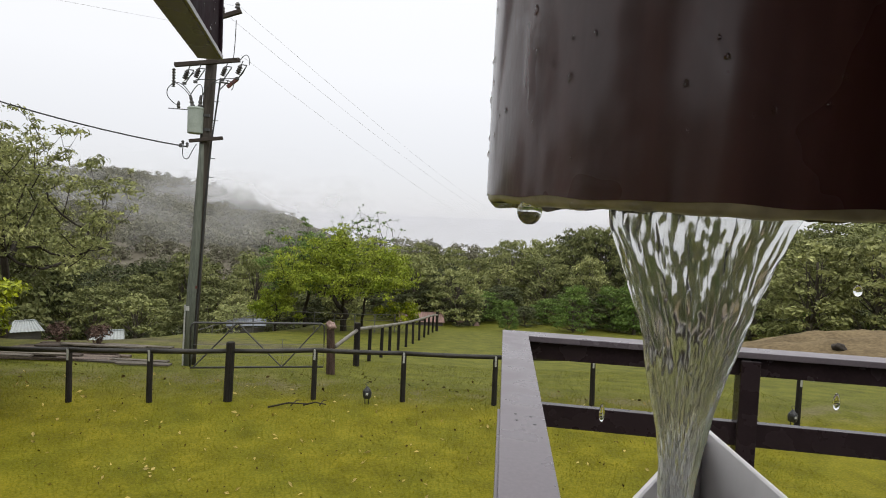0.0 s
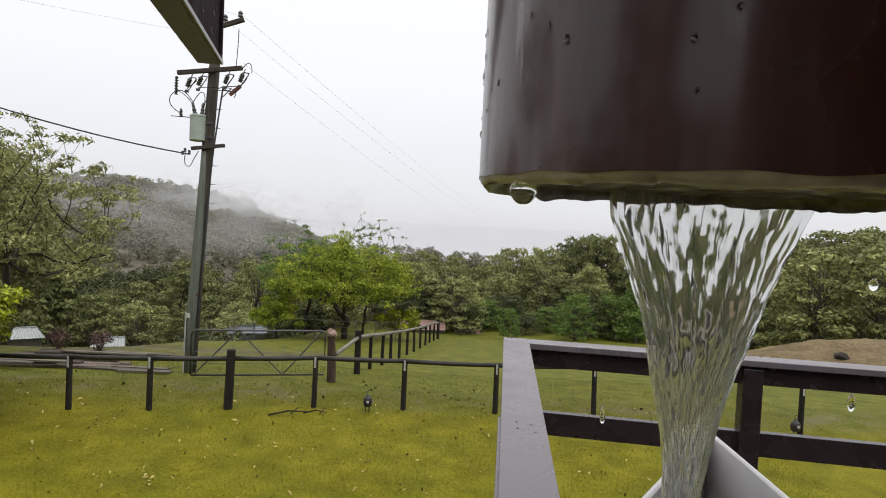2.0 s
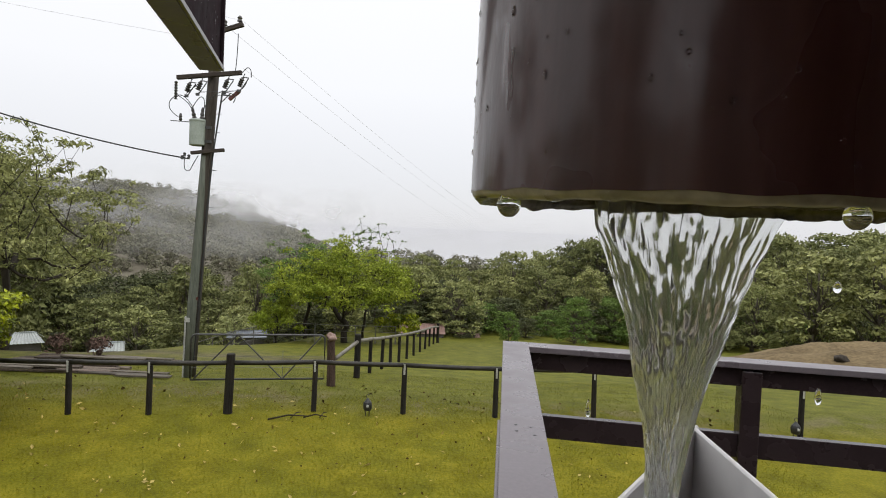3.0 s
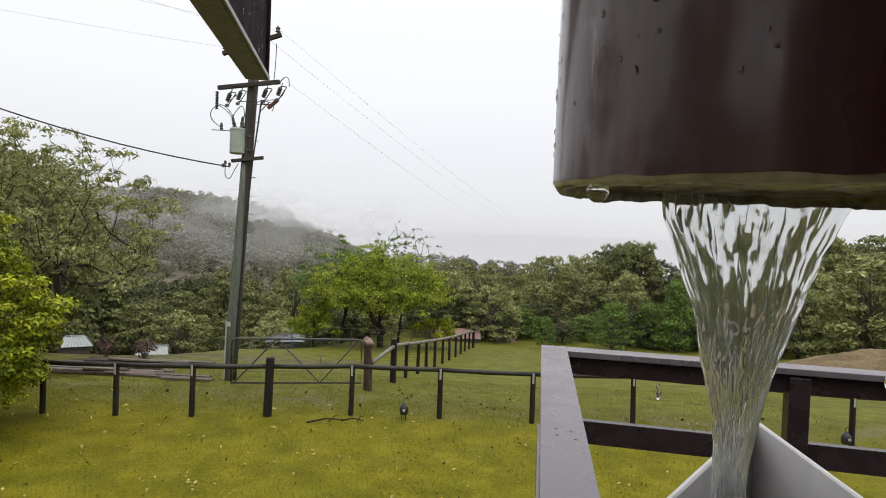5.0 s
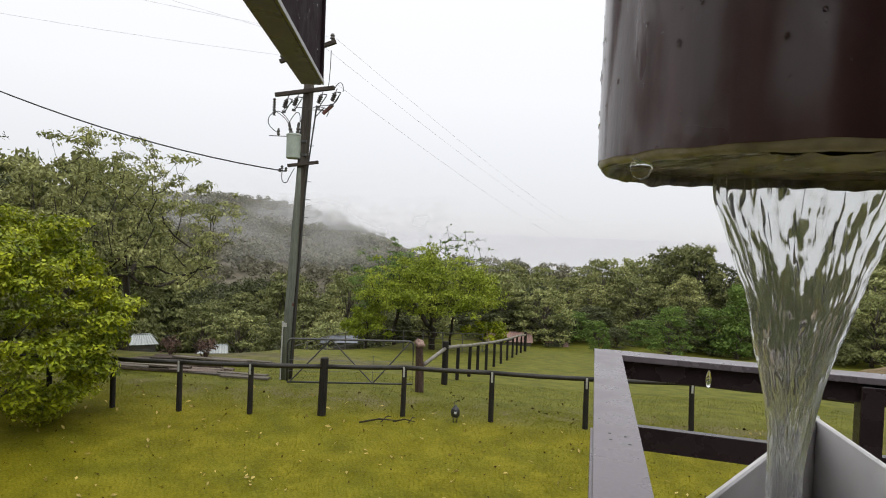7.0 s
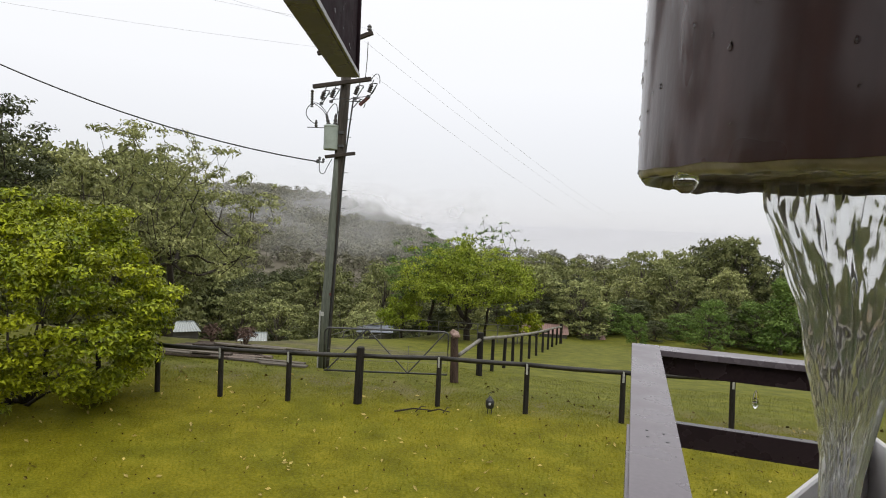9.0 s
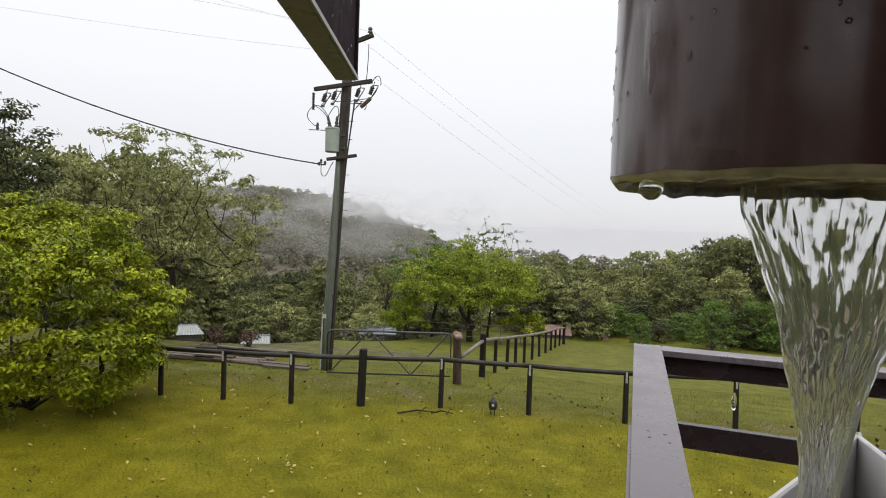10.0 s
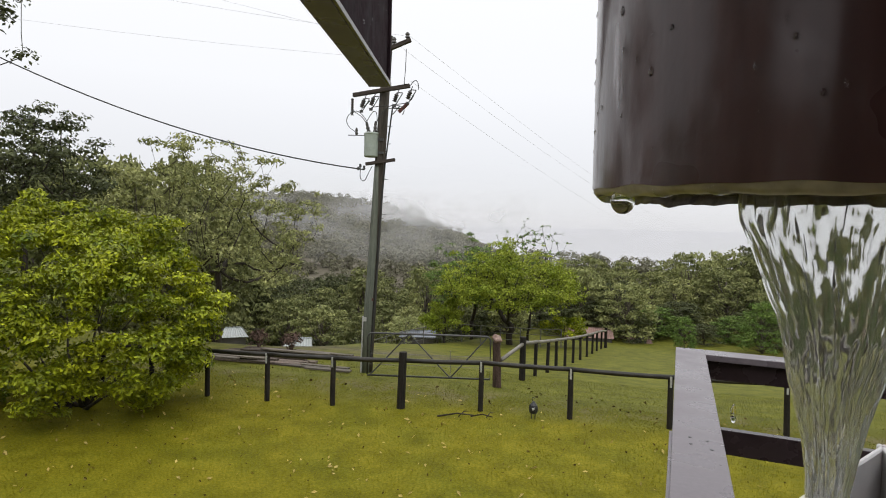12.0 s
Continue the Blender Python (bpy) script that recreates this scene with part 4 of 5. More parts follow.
    # transformer
    tx, tz = loc(-7.72, 2.33), 0.68
    c = Vector((tx.x, -0.12, tx.z))
    tr = part("transformer_tank", lathe([(0.20, 0), (0.215, 0.02), (0.215, tz - 0.04), (0.225, tz - 0.03), (0.225, tz), (0.19, tz + 0.03)], 20, Matrix.Translation(c)), M_transformer, P, "pale green transformer tank", smooth=False)
    for dx, lean in ((-0.09, -0.25), (0.1, 0.05)):
        part("bushing", lathe([(0.05, 0), (0.065, 0.05), (0.04, 0.1), (0.06, 0.14), (0.035, 0.2), (0.045, 0.25), (0.02, 0.34)], 10,
             Matrix.Translation(c + Vector((dx, 0, tz + 0.02))) @ Matrix.Rotation(lean, 4, "Y")), M_ceramic, tr)
    part("bracket", box_bm((0.22, 0.08, 0.07), pose(*(c + Vector((0.26, 0.0, 0.5))))), M_steel, tr)
    part("bracket", box_bm((0.22, 0.08, 0.07), pose(*(c + Vector((0.26, 0.0, 0.12))))), M_steel, tr)
    part("arrester", lathe([(0.035, 0), (0.05, 0.04), (0.03, 0.08), (0.045, 0.12), (0.02, 0.2)], 10, Matrix.Translation(c + Vector((-0.48, 0, 0.66)))), M_ceramic, tr)
    part("arrester_bar", tube_bm([c + Vector((-0.75, 0, 0.65)), c + Vector((-0.15, 0, 0.63))], 0.012, 6), M_steel, tr)
    # red expulsion fuse on the other side
    part("red_switch", box_bm((0.36, 0.075, 0.09), Matrix.Translation(loc(-6.64, 3.95) + Vector((0, -0.2, 0))) @ Matrix.Rotation(-0.72, 4, "Y"), 0.01), M_red, P, "faded red switch")
    part("switch_arm", tube_bm([loc(-7.05, 3.98) + Vector((0, -0.1, 0)), loc(-6.7, 3.92) + Vector((0, -0.2, 0))], 0.02, 6), M_steel, P)
    part("switch_arm", tube_bm([loc(-7.05, 3.75) + Vector((0, -0.1, 0)), loc(-6.75, 4.02) + Vector((0, -0.2, 0))], 0.015, 6), M_steel, P)
    # looping jumpers
    loops = [((-8.40, 3.9), (-8.0, 3.72), (-7.86, 3.45)), ((-7.80, 3.45), (-8.1, 3.95), (-8.55, 3.75), (-8.55, 3.35), (-8.2, 3.15)),
             ((-7.86, 3.45), (-7.65, 3.9), (-7.45, 3.75), (-7.50, 3.35)), ((-7.52, 3.4), (-7.40, 3.75), (-7.0, 4.05), (-6.7, 4.05), (-6.35, 4.1), (-6.25, 4.35)),
             ((-8.05, 3.92), (-7.9, 4.05), (-7.75, 4.2)), ((-7.7, 3.98), (-7.4, 4.0), (-7.1, 4.02)),
             ((-6.9, 4.02), (-6.6, 3.98), (-6.55, 3.8), (-6.62, 3.7)), ((-6.4, 4.62), (-6.25, 4.85), (-6.1, 4.7), (-6.12, 4.5)),
             ((-6.55, 5.8), (-6.55, 5.2), (-6.6, 4.68)), ((-8.0, 1.95), (-8.05, 1.6), (-7.85, 1.5), (-7.75, 1.75), (-7.6, 2.0))]
    for pts in loops:
        v = [loc(x, z) + Vector((0, -0.3, 0)) for x, z in pts]
        cu = bpy.data.curves.new("jumper_wire", "CURVE")
        cu.dimensions, cu.bevel_depth, cu.bevel_resolution = "3D", 0.011, 1
        sp = cu.splines.new("NURBS")
        sp.points.add(len(v) - 1)
        for q, c3 in zip(sp.points, v):
            q.co = (*c3, 1)
        sp.use_endpoint_u, sp.order_u = True, 3
        ob = new("jumper_wire", cu)
        cu.materials.append(M_wire)
        ob.parent = P
    for x, z in ((-6.55, 6.08), (-7.0, 5.95), (-8.2, 5.52)):
        part("pin_insulator", lathe([(0.03, 0), (0.03, 0.08), (0.075, 0.1), (0.05, 0.16), (0.07, 0.19), (0.03, 0.25)], 10, Matrix.Translation(loc(x, z) + Vector((0, -0.22, 0)))), M_ceramic, P)
    for dx, dz in ((-0.28, -0.12), (-0.16, -0.17), (-0.34, -0.2)):
        part("cable_clamp", lathe([(0.02, 0), (0.045, 0.02), (0.03, 0.05), (0.045, 0.08), (0.02, 0.11)], 8, Matrix.Translation(loc(-7.72, 2.1) + Vector((dx, -0.26, dz)))), M_steel, P)
    for i in range(9):
        part("step_bolt", tube_bm([top * (0.84 - 0.052 * i) + Vector((0.12, 0, 0)), top * (0.84 - 0.052 * i) + Vector((0.3, -0.02, 0))], 0.01, 5), M_steel, P)
    return P


power_pole()
KP = 16.65 / 18.7


def wire(name, pts, r, mat, label):
    """A hanging cable."""
    cu = bpy.data.curves.new(name, "CURVE")
    cu.dimensions, cu.bevel_depth, cu.bevel_resolution = "3D", r, 1
    sp = cu.splines.new("POLY")
    n = 24
    a, b, sag = pts
    sp.points.add(n)
    for i in range(n + 1):
        f = i / n
        q = Vector(a).lerp(Vector(b), f)
        sp.points[i].co = (q.x, q.y, q.z - 4 * sag * f * (1 - f), 1)
    ob = new(name, cu)
    cu.materials.append(mat)
    return tagged(ob, label, "cable", "overhead cables")


wire("service_cable", ((-6.97, 16.45, 1.68), (-22, 10, 8.05), 1.2), 0.02, M_wire, "black overhead service cable sagging from the pole")
for x, z, ex, ez in ((-6.35, 6.12, 8.6, -1.0), (-6.9, 5.98, 8.3, -1.3), (-6.3, 4.7, 7.4, -2.0)):
    wire("power_line", ((x * KP, 16.45, z * KP), (ex * 1.5, 90, ez * 1.5 + 1.2), 1.2), 0.0032, M_wire_far, "thin grey overhead power line")
for x, z, ex, ez in ((-6.55, 6.15, -22, 7.5), (-8.2, 5.6, -24, 6.3), (-7.0, 6.0, -20, 8.4)):
    wire("power_line", ((x * KP, 16.45, z * KP), (ex, 9.0, ez), 0.25), 0.0032, M_wire_far, "thin grey overhead power line")

# ---- shrubs and trees ----
rngb = np.random.default_rng(11)


def big_shrub():
    bx, by = -11.6, 10.9
    s = thing("shrub", pose(bx, by, gz(bx, by)), "large dense bright green rounded shrub on the lawn", "shrub")
    clumps = []
    for i in range(430):
        th = rngb.uniform(0, 2 * math.pi)
        ph = math.acos(rngb.uniform(-0.85, 1))
        d = np.array((math.sin(ph) * math.cos(th), math.sin(ph) * math.sin(th), math.cos(ph)))
        swell = 1 + 0.16 * noise.noise((d[0] * 2.3, d[1] * 2.3, d[2] * 2.3)) + 0.07 * noise.noise((d[0] * 6, d[1] * 6, d[2] * 6 + 4))
        c = np.array((0, 0, 2.0)) + d * np.array((3.15, 2.4, 2.5)) * swell * rngb.uniform(0.86, 1.02)
        if c[2] < 0.2:
            c[2] = rngb.uniform(0.1, 0.3)
        r = rngb.uniform(0.22, 0.46)
        clumps.append((c, np.array((r, r, r * 0.55))))
    bm = bmesh.new()
    for i in range(14):
        e = clumps[i * 19][0]
        tube(bm, limb_path(rngb, (0.2 * math.cos(i), 0.2 * math.sin(i), -0.1), Vector(e) * 0.6, 0.05, 5), [0.06, 0.05, 0.04, 0.03, 0.02, 0.01], 6)
    part("stem", bm, M_bark_dark, s, smooth=True)
    pts, nor = crown_points(rngb, clumps, 80000, 0.35)
    nor = nor + np.array((0, 0, 0.45))
    keep = pts[:, 2] > 0.02
    leaves("crown", pts[keep], nor[keep], 0.102, M_leaf_bush, s, rngb, 0.5)
    return s


big_shrub()

open_tree("gum_tree", (-17.0, 23.4, gz(-17.0, 23.4)), 9.2, 9.6, 21, M_leaf_gum, M_bark_dark, "spreading gum tree with thin olive foliage", tips=330, tuft=0.42, tuft_n=48, leaf=0.185, low=0.16, fork=0.13, r_tip=0.0075, slim=0.42, droop=0.25, fill=0.25)
open_tree("garden_tree", (-6.0, 38.0, gz(-6.0, 38.0)), 5.9, 9.4, 8, M_leaf_fresh, M_bark_dark, "spreading fresh green tree beside the gate", tips=420, tuft=0.5, tuft_n=64, leaf=0.16, low=0.25, fork=0.22, r_tip=0.0085, sprout=34, fill=0.2)
open_tree("garden_tree", (-9.2, 41.0, gz(-9.2, 41.0)), 6.6, 6.4, 15, M_leaf_mid, M_bark_dark, "darker green garden tree with open top", tips=170, tuft=0.5, tuft_n=52, leaf=0.18, low=0.2, fork=0.2, r_tip=0.009, sprout=12)
open_tree("bare_tree", (-5.3, 41.5, gz(-5.3, 41.5)), 7.9, 6.0, 33, M_leaf_mid, M_bark_dark, "nearly bare tree with thin upright twigs", r_tip=0.008, tips=60, tuft=0.22, tuft_n=9, leaf=0.17, low=0.5, fork=0.3, sprout=26)
make_tree("garden_tree", (-9.9, 36.5, gz(-9.9, 36.5)), 2.7, 3.2, 9, M_leaf_fresh, M_bark_dark, 4000, 0.17, "low pale green tree beside the gate", clump_n=14, low=0.3, clump=0.2, shape="dome")
make_tree("garden_shrub", (-2.6, 38.5, gz(-2.6, 38.5)), 1.9, 3.0, 19, M_leaf_bush, M_bark_dark, 2600, 0.16, "low yellow-green shrub behind the fence", "shrub", clump_n=10, low=0.4, clump=0.26, shape="dome")

TYPES = []
for i, (h, sp, shp, mat, cn, cl) in enumerate(((10, 7.5, "gum", M_leaf_far, 34, 0.105), (10, 6.2, "gum", M_leaf_far, 32, 0.105), (10, 9.0, "dome", M_leaf_far, 40, 0.105),
                                               (10, 5.0, "cone", M_leaf_mid, 30, 0.11), (10, 8.0, "dome", M_leaf_mid, 36, 0.115), (10, 6.6, "gum", M_leaf_gum, 36, 0.1), (10, 8.4, "dome", M_leaf_dark, 36, 0.115))):
    TYPES.append((h, mat, make_tree("bush_tree", (-70 - 12 * i, 70, gz(-70 - 12 * i, 70)), h, sp, 40 + i, mat, M_bark, 3700, 0.4,
                  ("dull olive gum tree in the tree line", "narrow dull gum tree in the tree line", "broad dull green tree in the tree line", "conical mid-green tree at the paddock edge",
                   "rounded mid-green tree at the paddock edge", "olive gum tree with open crown in the tree line", "dark scrubby tree with canopy shade in its leaf colour")[i], clump_n=cn, low=0.06 if shp == "cone" else 0.10, clump=cl, shape=shp, group="tree line", twigs=0, shell=0.4)))


def plant(kind, x, y, h, turn=None, wide=1.0):
    h0, _, src = TYPES[kind]
    s = h / h0
    z = gz(x, y) - 0.15
    t = turn if turn is not None else (x * 37 + y * 17) % 360
    o = copy_thing(src, pose(x, y, z, 0, 0, t))
    o.scale = (s * wide, s * wide, s)
    return o


rt = np.random.default_rng(77)
# tops of the tree line: bearing (x over y) and height over distance
PROFILE = [(-1.9, 0.10), (-1.1, 0.07), (-0.8, 0.055), (-0.70, 0.02), (-0.64, -0.075), (-0.5, -0.095), (-0.35, -0.095), (-0.2, -0.08), (-0.05, -0.052), (0.06, -0.045), (0.14, -0.04), (0.22, -0.01), (0.28, -0.012), (0.33, -0.05), (0.42, -0.02), (0.52, 0.0), (0.62, 0.03), (0.75, 0.04), (1.6, 0.05)]
pb, pe = [a for a, _ in PROFILE], [b for _, b in PROFILE]
for row, (dist, step, cut) in enumerate(((58, 0.072, 0.8), (72, 0.055, 0.93), (90, 0.068, 1.0))):
    b = -1.2
    while b < 1.0:
        bb = b + rt.uniform(-0.02, 0.02)
        d = dist * rt.uniform(0.94, 1.08)
        x = bb * d
        top = np.interp(bb, pb, pe) * d
        h = (top - gz(x, d)) * cut * rt.uniform(0.92, 1.10)
        plant(int(rt.choice([0, 1, 2, 5, 6, 0])), x, d, max(3.5, h), wide=float(rt.uniform(1.0, 1.35)))
        b += step
# taller crowns that stand out of the tree line
for i, (b, e) in enumerate(((0.12, -0.028), (0.17, -0.026), (0.235, -0.004), (0.268, -0.002), (0.335, -0.045), (0.40, -0.028), (0.455, -0.008), (0.5, 0.004), (0.56, 0.02), (-0.03, -0.04), (-0.42, -0.075), (-0.3, -0.07))):
    d = 63 + (i * 7) % 9
    plant((0, 2, 0, 1)[i % 4], b * d, d, (e * d - gz(b * d, d)) * 1.04, wide=0.95)
# lighter trees and shrubs along the paddock's far edge
for kind, b, d, h, w in ((4, 0.115, 47, 2.6, 0.9), (4, 0.225, 49, 4.0, 1.1), (3, 0.325, 50, 6.0, 1.1), (4, 0.38, 52, 4.6, 1.2), (4, 0.285, 52, 4.0, 1.2), (5, 0.62, 46, 8.2, 1.2), (5, 0.72, 44, 8.6, 1.2),
                         (2, 0.45, 50, 5.4, 1.2), (2, 0.52, 50, 5.8, 1.2), (5, 0.85, 42, 8.5, 1.3), (2, -0.25, 50, 5.0, 1.3), (2, -0.34, 47, 4.6, 1.4), (0, -0.42, 46, 5.0, 1.2), (2, -0.5, 46, 5.4, 1.4), (5, -0.16, 48, 5.6, 1.2), (0, -0.58, 46, 6, 1.3), (2, 0.03, 52, 5.0, 1.3), (0, -0.05, 54, 6.2, 1.2)):
    plant(kind, b * d, d, h, wide=w)
# low scrub that closes the foot of the tree line
# type 6's dark leaf colour stands in for shade under the canopy
for i in range(46):
    b = -0.72 + 1.62 * i / 45
    d = (46.5 if -0.62 < b < -0.2 else 52.5) + 2.5 * ((i * 7) % 3)
    plant((6, 4, 6)[i % 3] if b > 0 else 6, b * d, d, 1.9 + 0.5 * ((i * 5) % 4), wide=2.0)
# taller trees towards the house side
for kind, x, y, h, w in ((5, -33, 38, 10.5, 1.1), (2, -30.5, 41, 10.0, 1.0), (0, -41, 40, 13, 1.0), (1, -36, 44, 11, 1.2)):
    plant(kind, x, y, h, wide=w)
for b, top, y in ((-1.06, 0.125, 41), (-0.97, 0.115, 43), (-0.9, 0.10, 40), (-0.83, 0.112, 44), (-0.77, 0.095, 41), (-1.15, 0.12, 42)):
    plant((0, 5, 2)[int(y) % 3], b * y, y, (top * y - gz(b * y, y)) * 1.05, wide=0.8)
open_tree("shade_tree", (-33.5, 28.0, gz(-33.5, 28.0)), 7.0 - gz(-33.5, 28.0), 8.4, 61, M_leaf_dark, M_bark_dark, "tall dark green tree behind the shrub", tips=210, tuft=0.75, tuft_n=55, leaf=0.27, low=0.32, fork=0.25, r_tip=0.014, fill=0.2)
open_tree("shade_tree", (-21.5, 11.0, gz(-21.5, 11.0)), 13.0, 11.0, 64, M_leaf_dark, M_bark_dark, "tall dark tree spreading over the lawn's edge", tips=300, tuft=0.45, tuft_n=45, leaf=0.17, low=0.56, fork=0.35, r_tip=0.012, fill=0.2)
# unseen dark tree, added only to darken what the pipe mirrors
plant(6, -17, -9, 12, wide=1.4)
# unseen woods beside and behind the house, added to darken the pipe's reflections
for i in range(16):
    a = radians(150 + i * 13)
    plant(i % 3, 46 * math.cos(a), 46 * math.sin(a), 8 + 1.5 * (i % 4), wide=1.8)

far_src = make_tree("far_tree", (-150, 150, gz(-150, 150)), 10, 9, 91, M_leaf_hill, M_bark, 330, 1.3, "distant forest tree, distance haze in its leaf colour", clump_n=14, low=0.15, clump=0.19, shape="dome", group="distant forest", shell=0.4)


# ---- far hill with low cloud ----
hx, hy = np.linspace(-560, 140, 150), np.linspace(125, 520, 80)
HX, HY = np.meshgrid(hx, hy)
ridge = np.interp(HX, [-560, -420, -300, -250, -205, -165, -135, -105, -75, -40, 140], [12, 20, 22, 22.5, 22.5, 18, 9.5, -1, -13, -30, -45])
shape_y = np.where(HY < 400, np.clip((HY - 125) / 275, 0, 1) ** 1.15, np.clip(1 - (HY - 400) / 140, 0, 1))
HZ = -12.6 + (ridge + 12.6) * shape_y - 3.0 * (1 - np.clip(shape_y * 8, 0, 1))
HZ = HZ - 70 * np.clip((HY - 405) / 60, 0, 1)
bump = np.array([[noise.noise((x * 0.16, y * 0.11, 0)) * 1.6 + noise.noise((x * 0.5, y * 0.3, 4)) * 0.9 for x in hx] for y in hy])
HZ = HZ + bump * np.clip(shape_y * 3, 0, 1)
hv = np.stack((HX, HY, HZ), -1).reshape(-1, 3)
ii = (np.arange(len(hy) - 1)[:, None] * len(hx) + np.arange(len(hx) - 1)[None, :]).reshape(-1)
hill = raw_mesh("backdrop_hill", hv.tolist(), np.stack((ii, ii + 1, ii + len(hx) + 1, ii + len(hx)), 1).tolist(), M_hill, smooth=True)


def hill_z(x, y):
    i, j = np.searchsorted(hy, y) - 1, np.searchsorted(hx, x) - 1
    return float(HZ[max(i, 0), max(j, 0)])


crown = [o for o in far_src.children if o.name.startswith("crown")][0].data
leaf_co = np.empty(len(crown.vertices) * 3)
crown.vertices.foreach_get("co", leaf_co)
leaf_co = leaf_co.reshape(-1, 3)
joined = []
for dist, n, h0, b0, b1 in ((140, 46, 4.5, -0.95, 0.1), (163, 46, 5.2, -0.95, -0.05), (190, 46, 5.5, -0.95, 0.1), (214, 50, 6.4, -0.95, -0.1), (240, 50, 6.5, -0.95, 0.0), (262, 50, 7.2, -0.95, -0.15),
                            (285, 50, 7.5, -0.95, -0.1), (308, 50, 7.5, -0.95, -0.15), (330, 54, 7, -0.95, -0.2), (350, 60, 6.5, -0.95, -0.2), (365, 80, 5.5, -0.95, -0.24), (398, 110, 4.2, -0.95, -0.22)):
    for i in range(n):
        bb = b0 + (b1 - b0) * (i + rt.uniform(0, 0.9)) / n
        d = dist * rt.uniform(0.93, 1.05)
        x = bb * d
        z = max(gz(x, d), hill_z(x, d))
        h = h0 * rt.uniform(0.75, 1.2) / 10
        turn = float(rt.uniform(0, 2 * math.pi))
        if dist < 200:
            o = copy_thing(far_src, pose(x, d, z - 0.8, 0, 0, math.degrees(turn)))
            o.scale = (h * 1.3, h * 1.3, h)
        else:
            c, q = math.cos(turn) * h * 1.4, math.sin(turn) * h * 1.4
            joined.append(leaf_co @ np.array(((c, q, 0), (-q, c, 0), (0, 0, h))) + np.array((x, d, z - 0.8)))
joined = np.concatenate(joined)
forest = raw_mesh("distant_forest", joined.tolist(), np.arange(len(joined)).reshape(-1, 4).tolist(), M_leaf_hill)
tagged(forest, "dull forest covering the far hill, haze in its colour", "forest", kind="stuff")
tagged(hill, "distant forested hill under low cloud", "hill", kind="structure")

for name, x, y, z, w, h, a, label in (("backdrop_mist", -185, 285, 8, 240, 24, 0.8, "white mist drifting across the hill"), ("backdrop_mist", -110, 330, 9, 150, 26, 0.85, "white mist drifting across the hill"),
                                ("backdrop_mist", -230, 225, 4, 420, 40, 0.48, "thin mist in the valley before the hill"), ("backdrop_mist", -60, 180, -4, 420, 22, 0.25, "thin mist in the valley before the hill")):
    me = bpy.data.meshes.new(name)
    n = 16
    me.from_pydata([(w * (i / n - 0.5), 14 * math.sin(i * 0.7), s * h / 2) for i in range(n + 1) for s in (-1, 1)], [], [(2 * i, 2 * i + 2, 2 * i + 3, 2 * i + 1) for i in range(n)])
    me.materials.append(mist_material("mist_veil", w, h, a))
    ob = new(name, me)
    ob.matrix_basis = pose(x, y, z)
    tagged(ob, label, "mist", kind="structure")

# added glowing ring in the horizon sky's colour, hides the ground's far edge
me = bpy.data.meshes.new("backdrop_glow_ring")
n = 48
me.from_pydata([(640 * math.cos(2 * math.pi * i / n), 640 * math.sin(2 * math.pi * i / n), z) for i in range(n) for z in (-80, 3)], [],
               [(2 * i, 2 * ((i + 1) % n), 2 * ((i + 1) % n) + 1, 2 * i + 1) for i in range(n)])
me.materials.append(glow_material("horizon_sky_glow", (0.70, 0.70, 0.735)))
tagged(new("backdrop_glow_ring", me), "added glowing ring in the horizon sky's colour", "cloud", kind="structure")


# ---- things on the paddock and beyond ----
def plank_stack(name, label, rows, mat=None):
    """Old boards piled flat, each lying a little askew."""
    s = thing(name, pose(0, 0, 0), label, "timber")
    for x0, y0, x1, y1, lift, w, t in rows:
        a, b = Vector((x0, y0, gz(x0, y0) + lift)), Vector((x1, y1, gz(x1, y1) + lift))
        d = b - a
        m = Matrix.Translation((a + b) / 2) @ d.to_track_quat("X", "Z").to_matrix().to_4x4()
        part("plank", box_bm((d.length, w, t), m, 0.006), mat or M_timber, s)
    return s


r5 = np.random.default_rng(9)
rows = []
for lay in range(2):
    for i in range(4):
        o = r5.uniform(-0.3, 0.3)
        rows.append((-14.6 + o + 0.3 * lay, 16.6 + i * 0.3, -9.6 + o * 2 - 0.5 * lay, 16.9 + i * 0.3 + r5.uniform(-0.15, 0.15), 0.05 + 0.09 * lay, 0.22, 0.07))
plank_stack("timber_stack", "low stack of old brown timber planks on the grass", rows)
rows = []
for lay in range(2):
    for i in range(4):
        o = r5.uniform(-0.4, 0.4)
        rows.append((-13.6 + o + 0.3 * lay, 19.4 + i * 0.3, -9.3 + o * 2 - 0.7 * lay, 19.5 + i * 0.3 + r5.uniform(-0.25, 0.25), 0.05 + 0.08 * lay, 0.2, 0.05))
plank_stack("timber_stack", "dark stack of weathered beams behind the fence", rows)
plank_stack("timber_stack", "long pale boards lying on the grass", [(-10.6, 16.9, -7.2, 16.2, 0.04, 0.18, 0.05), (-10.2, 17.3, -7.5, 16.75, 0.05, 0.16, 0.05), (-8.6, 16.1, -7.1, 15.95, 0.06, 0.14, 0.05)], M_board)
plank_stack("timber_stack", "grey weathered boards lying loose on the timber", [(-13.4, 16.3, -10.9, 16.1, 0.2, 0.2, 0.05), (-12.9, 16.7, -10.2, 16.6, 0.2, 0.16, 0.05), (-12.2, 19.5, -9.4, 19.3, 0.2, 0.2, 0.05), (-11.0, 19.9, -8.6, 19.5, 0.2, 0.18, 0.05)], M_board)

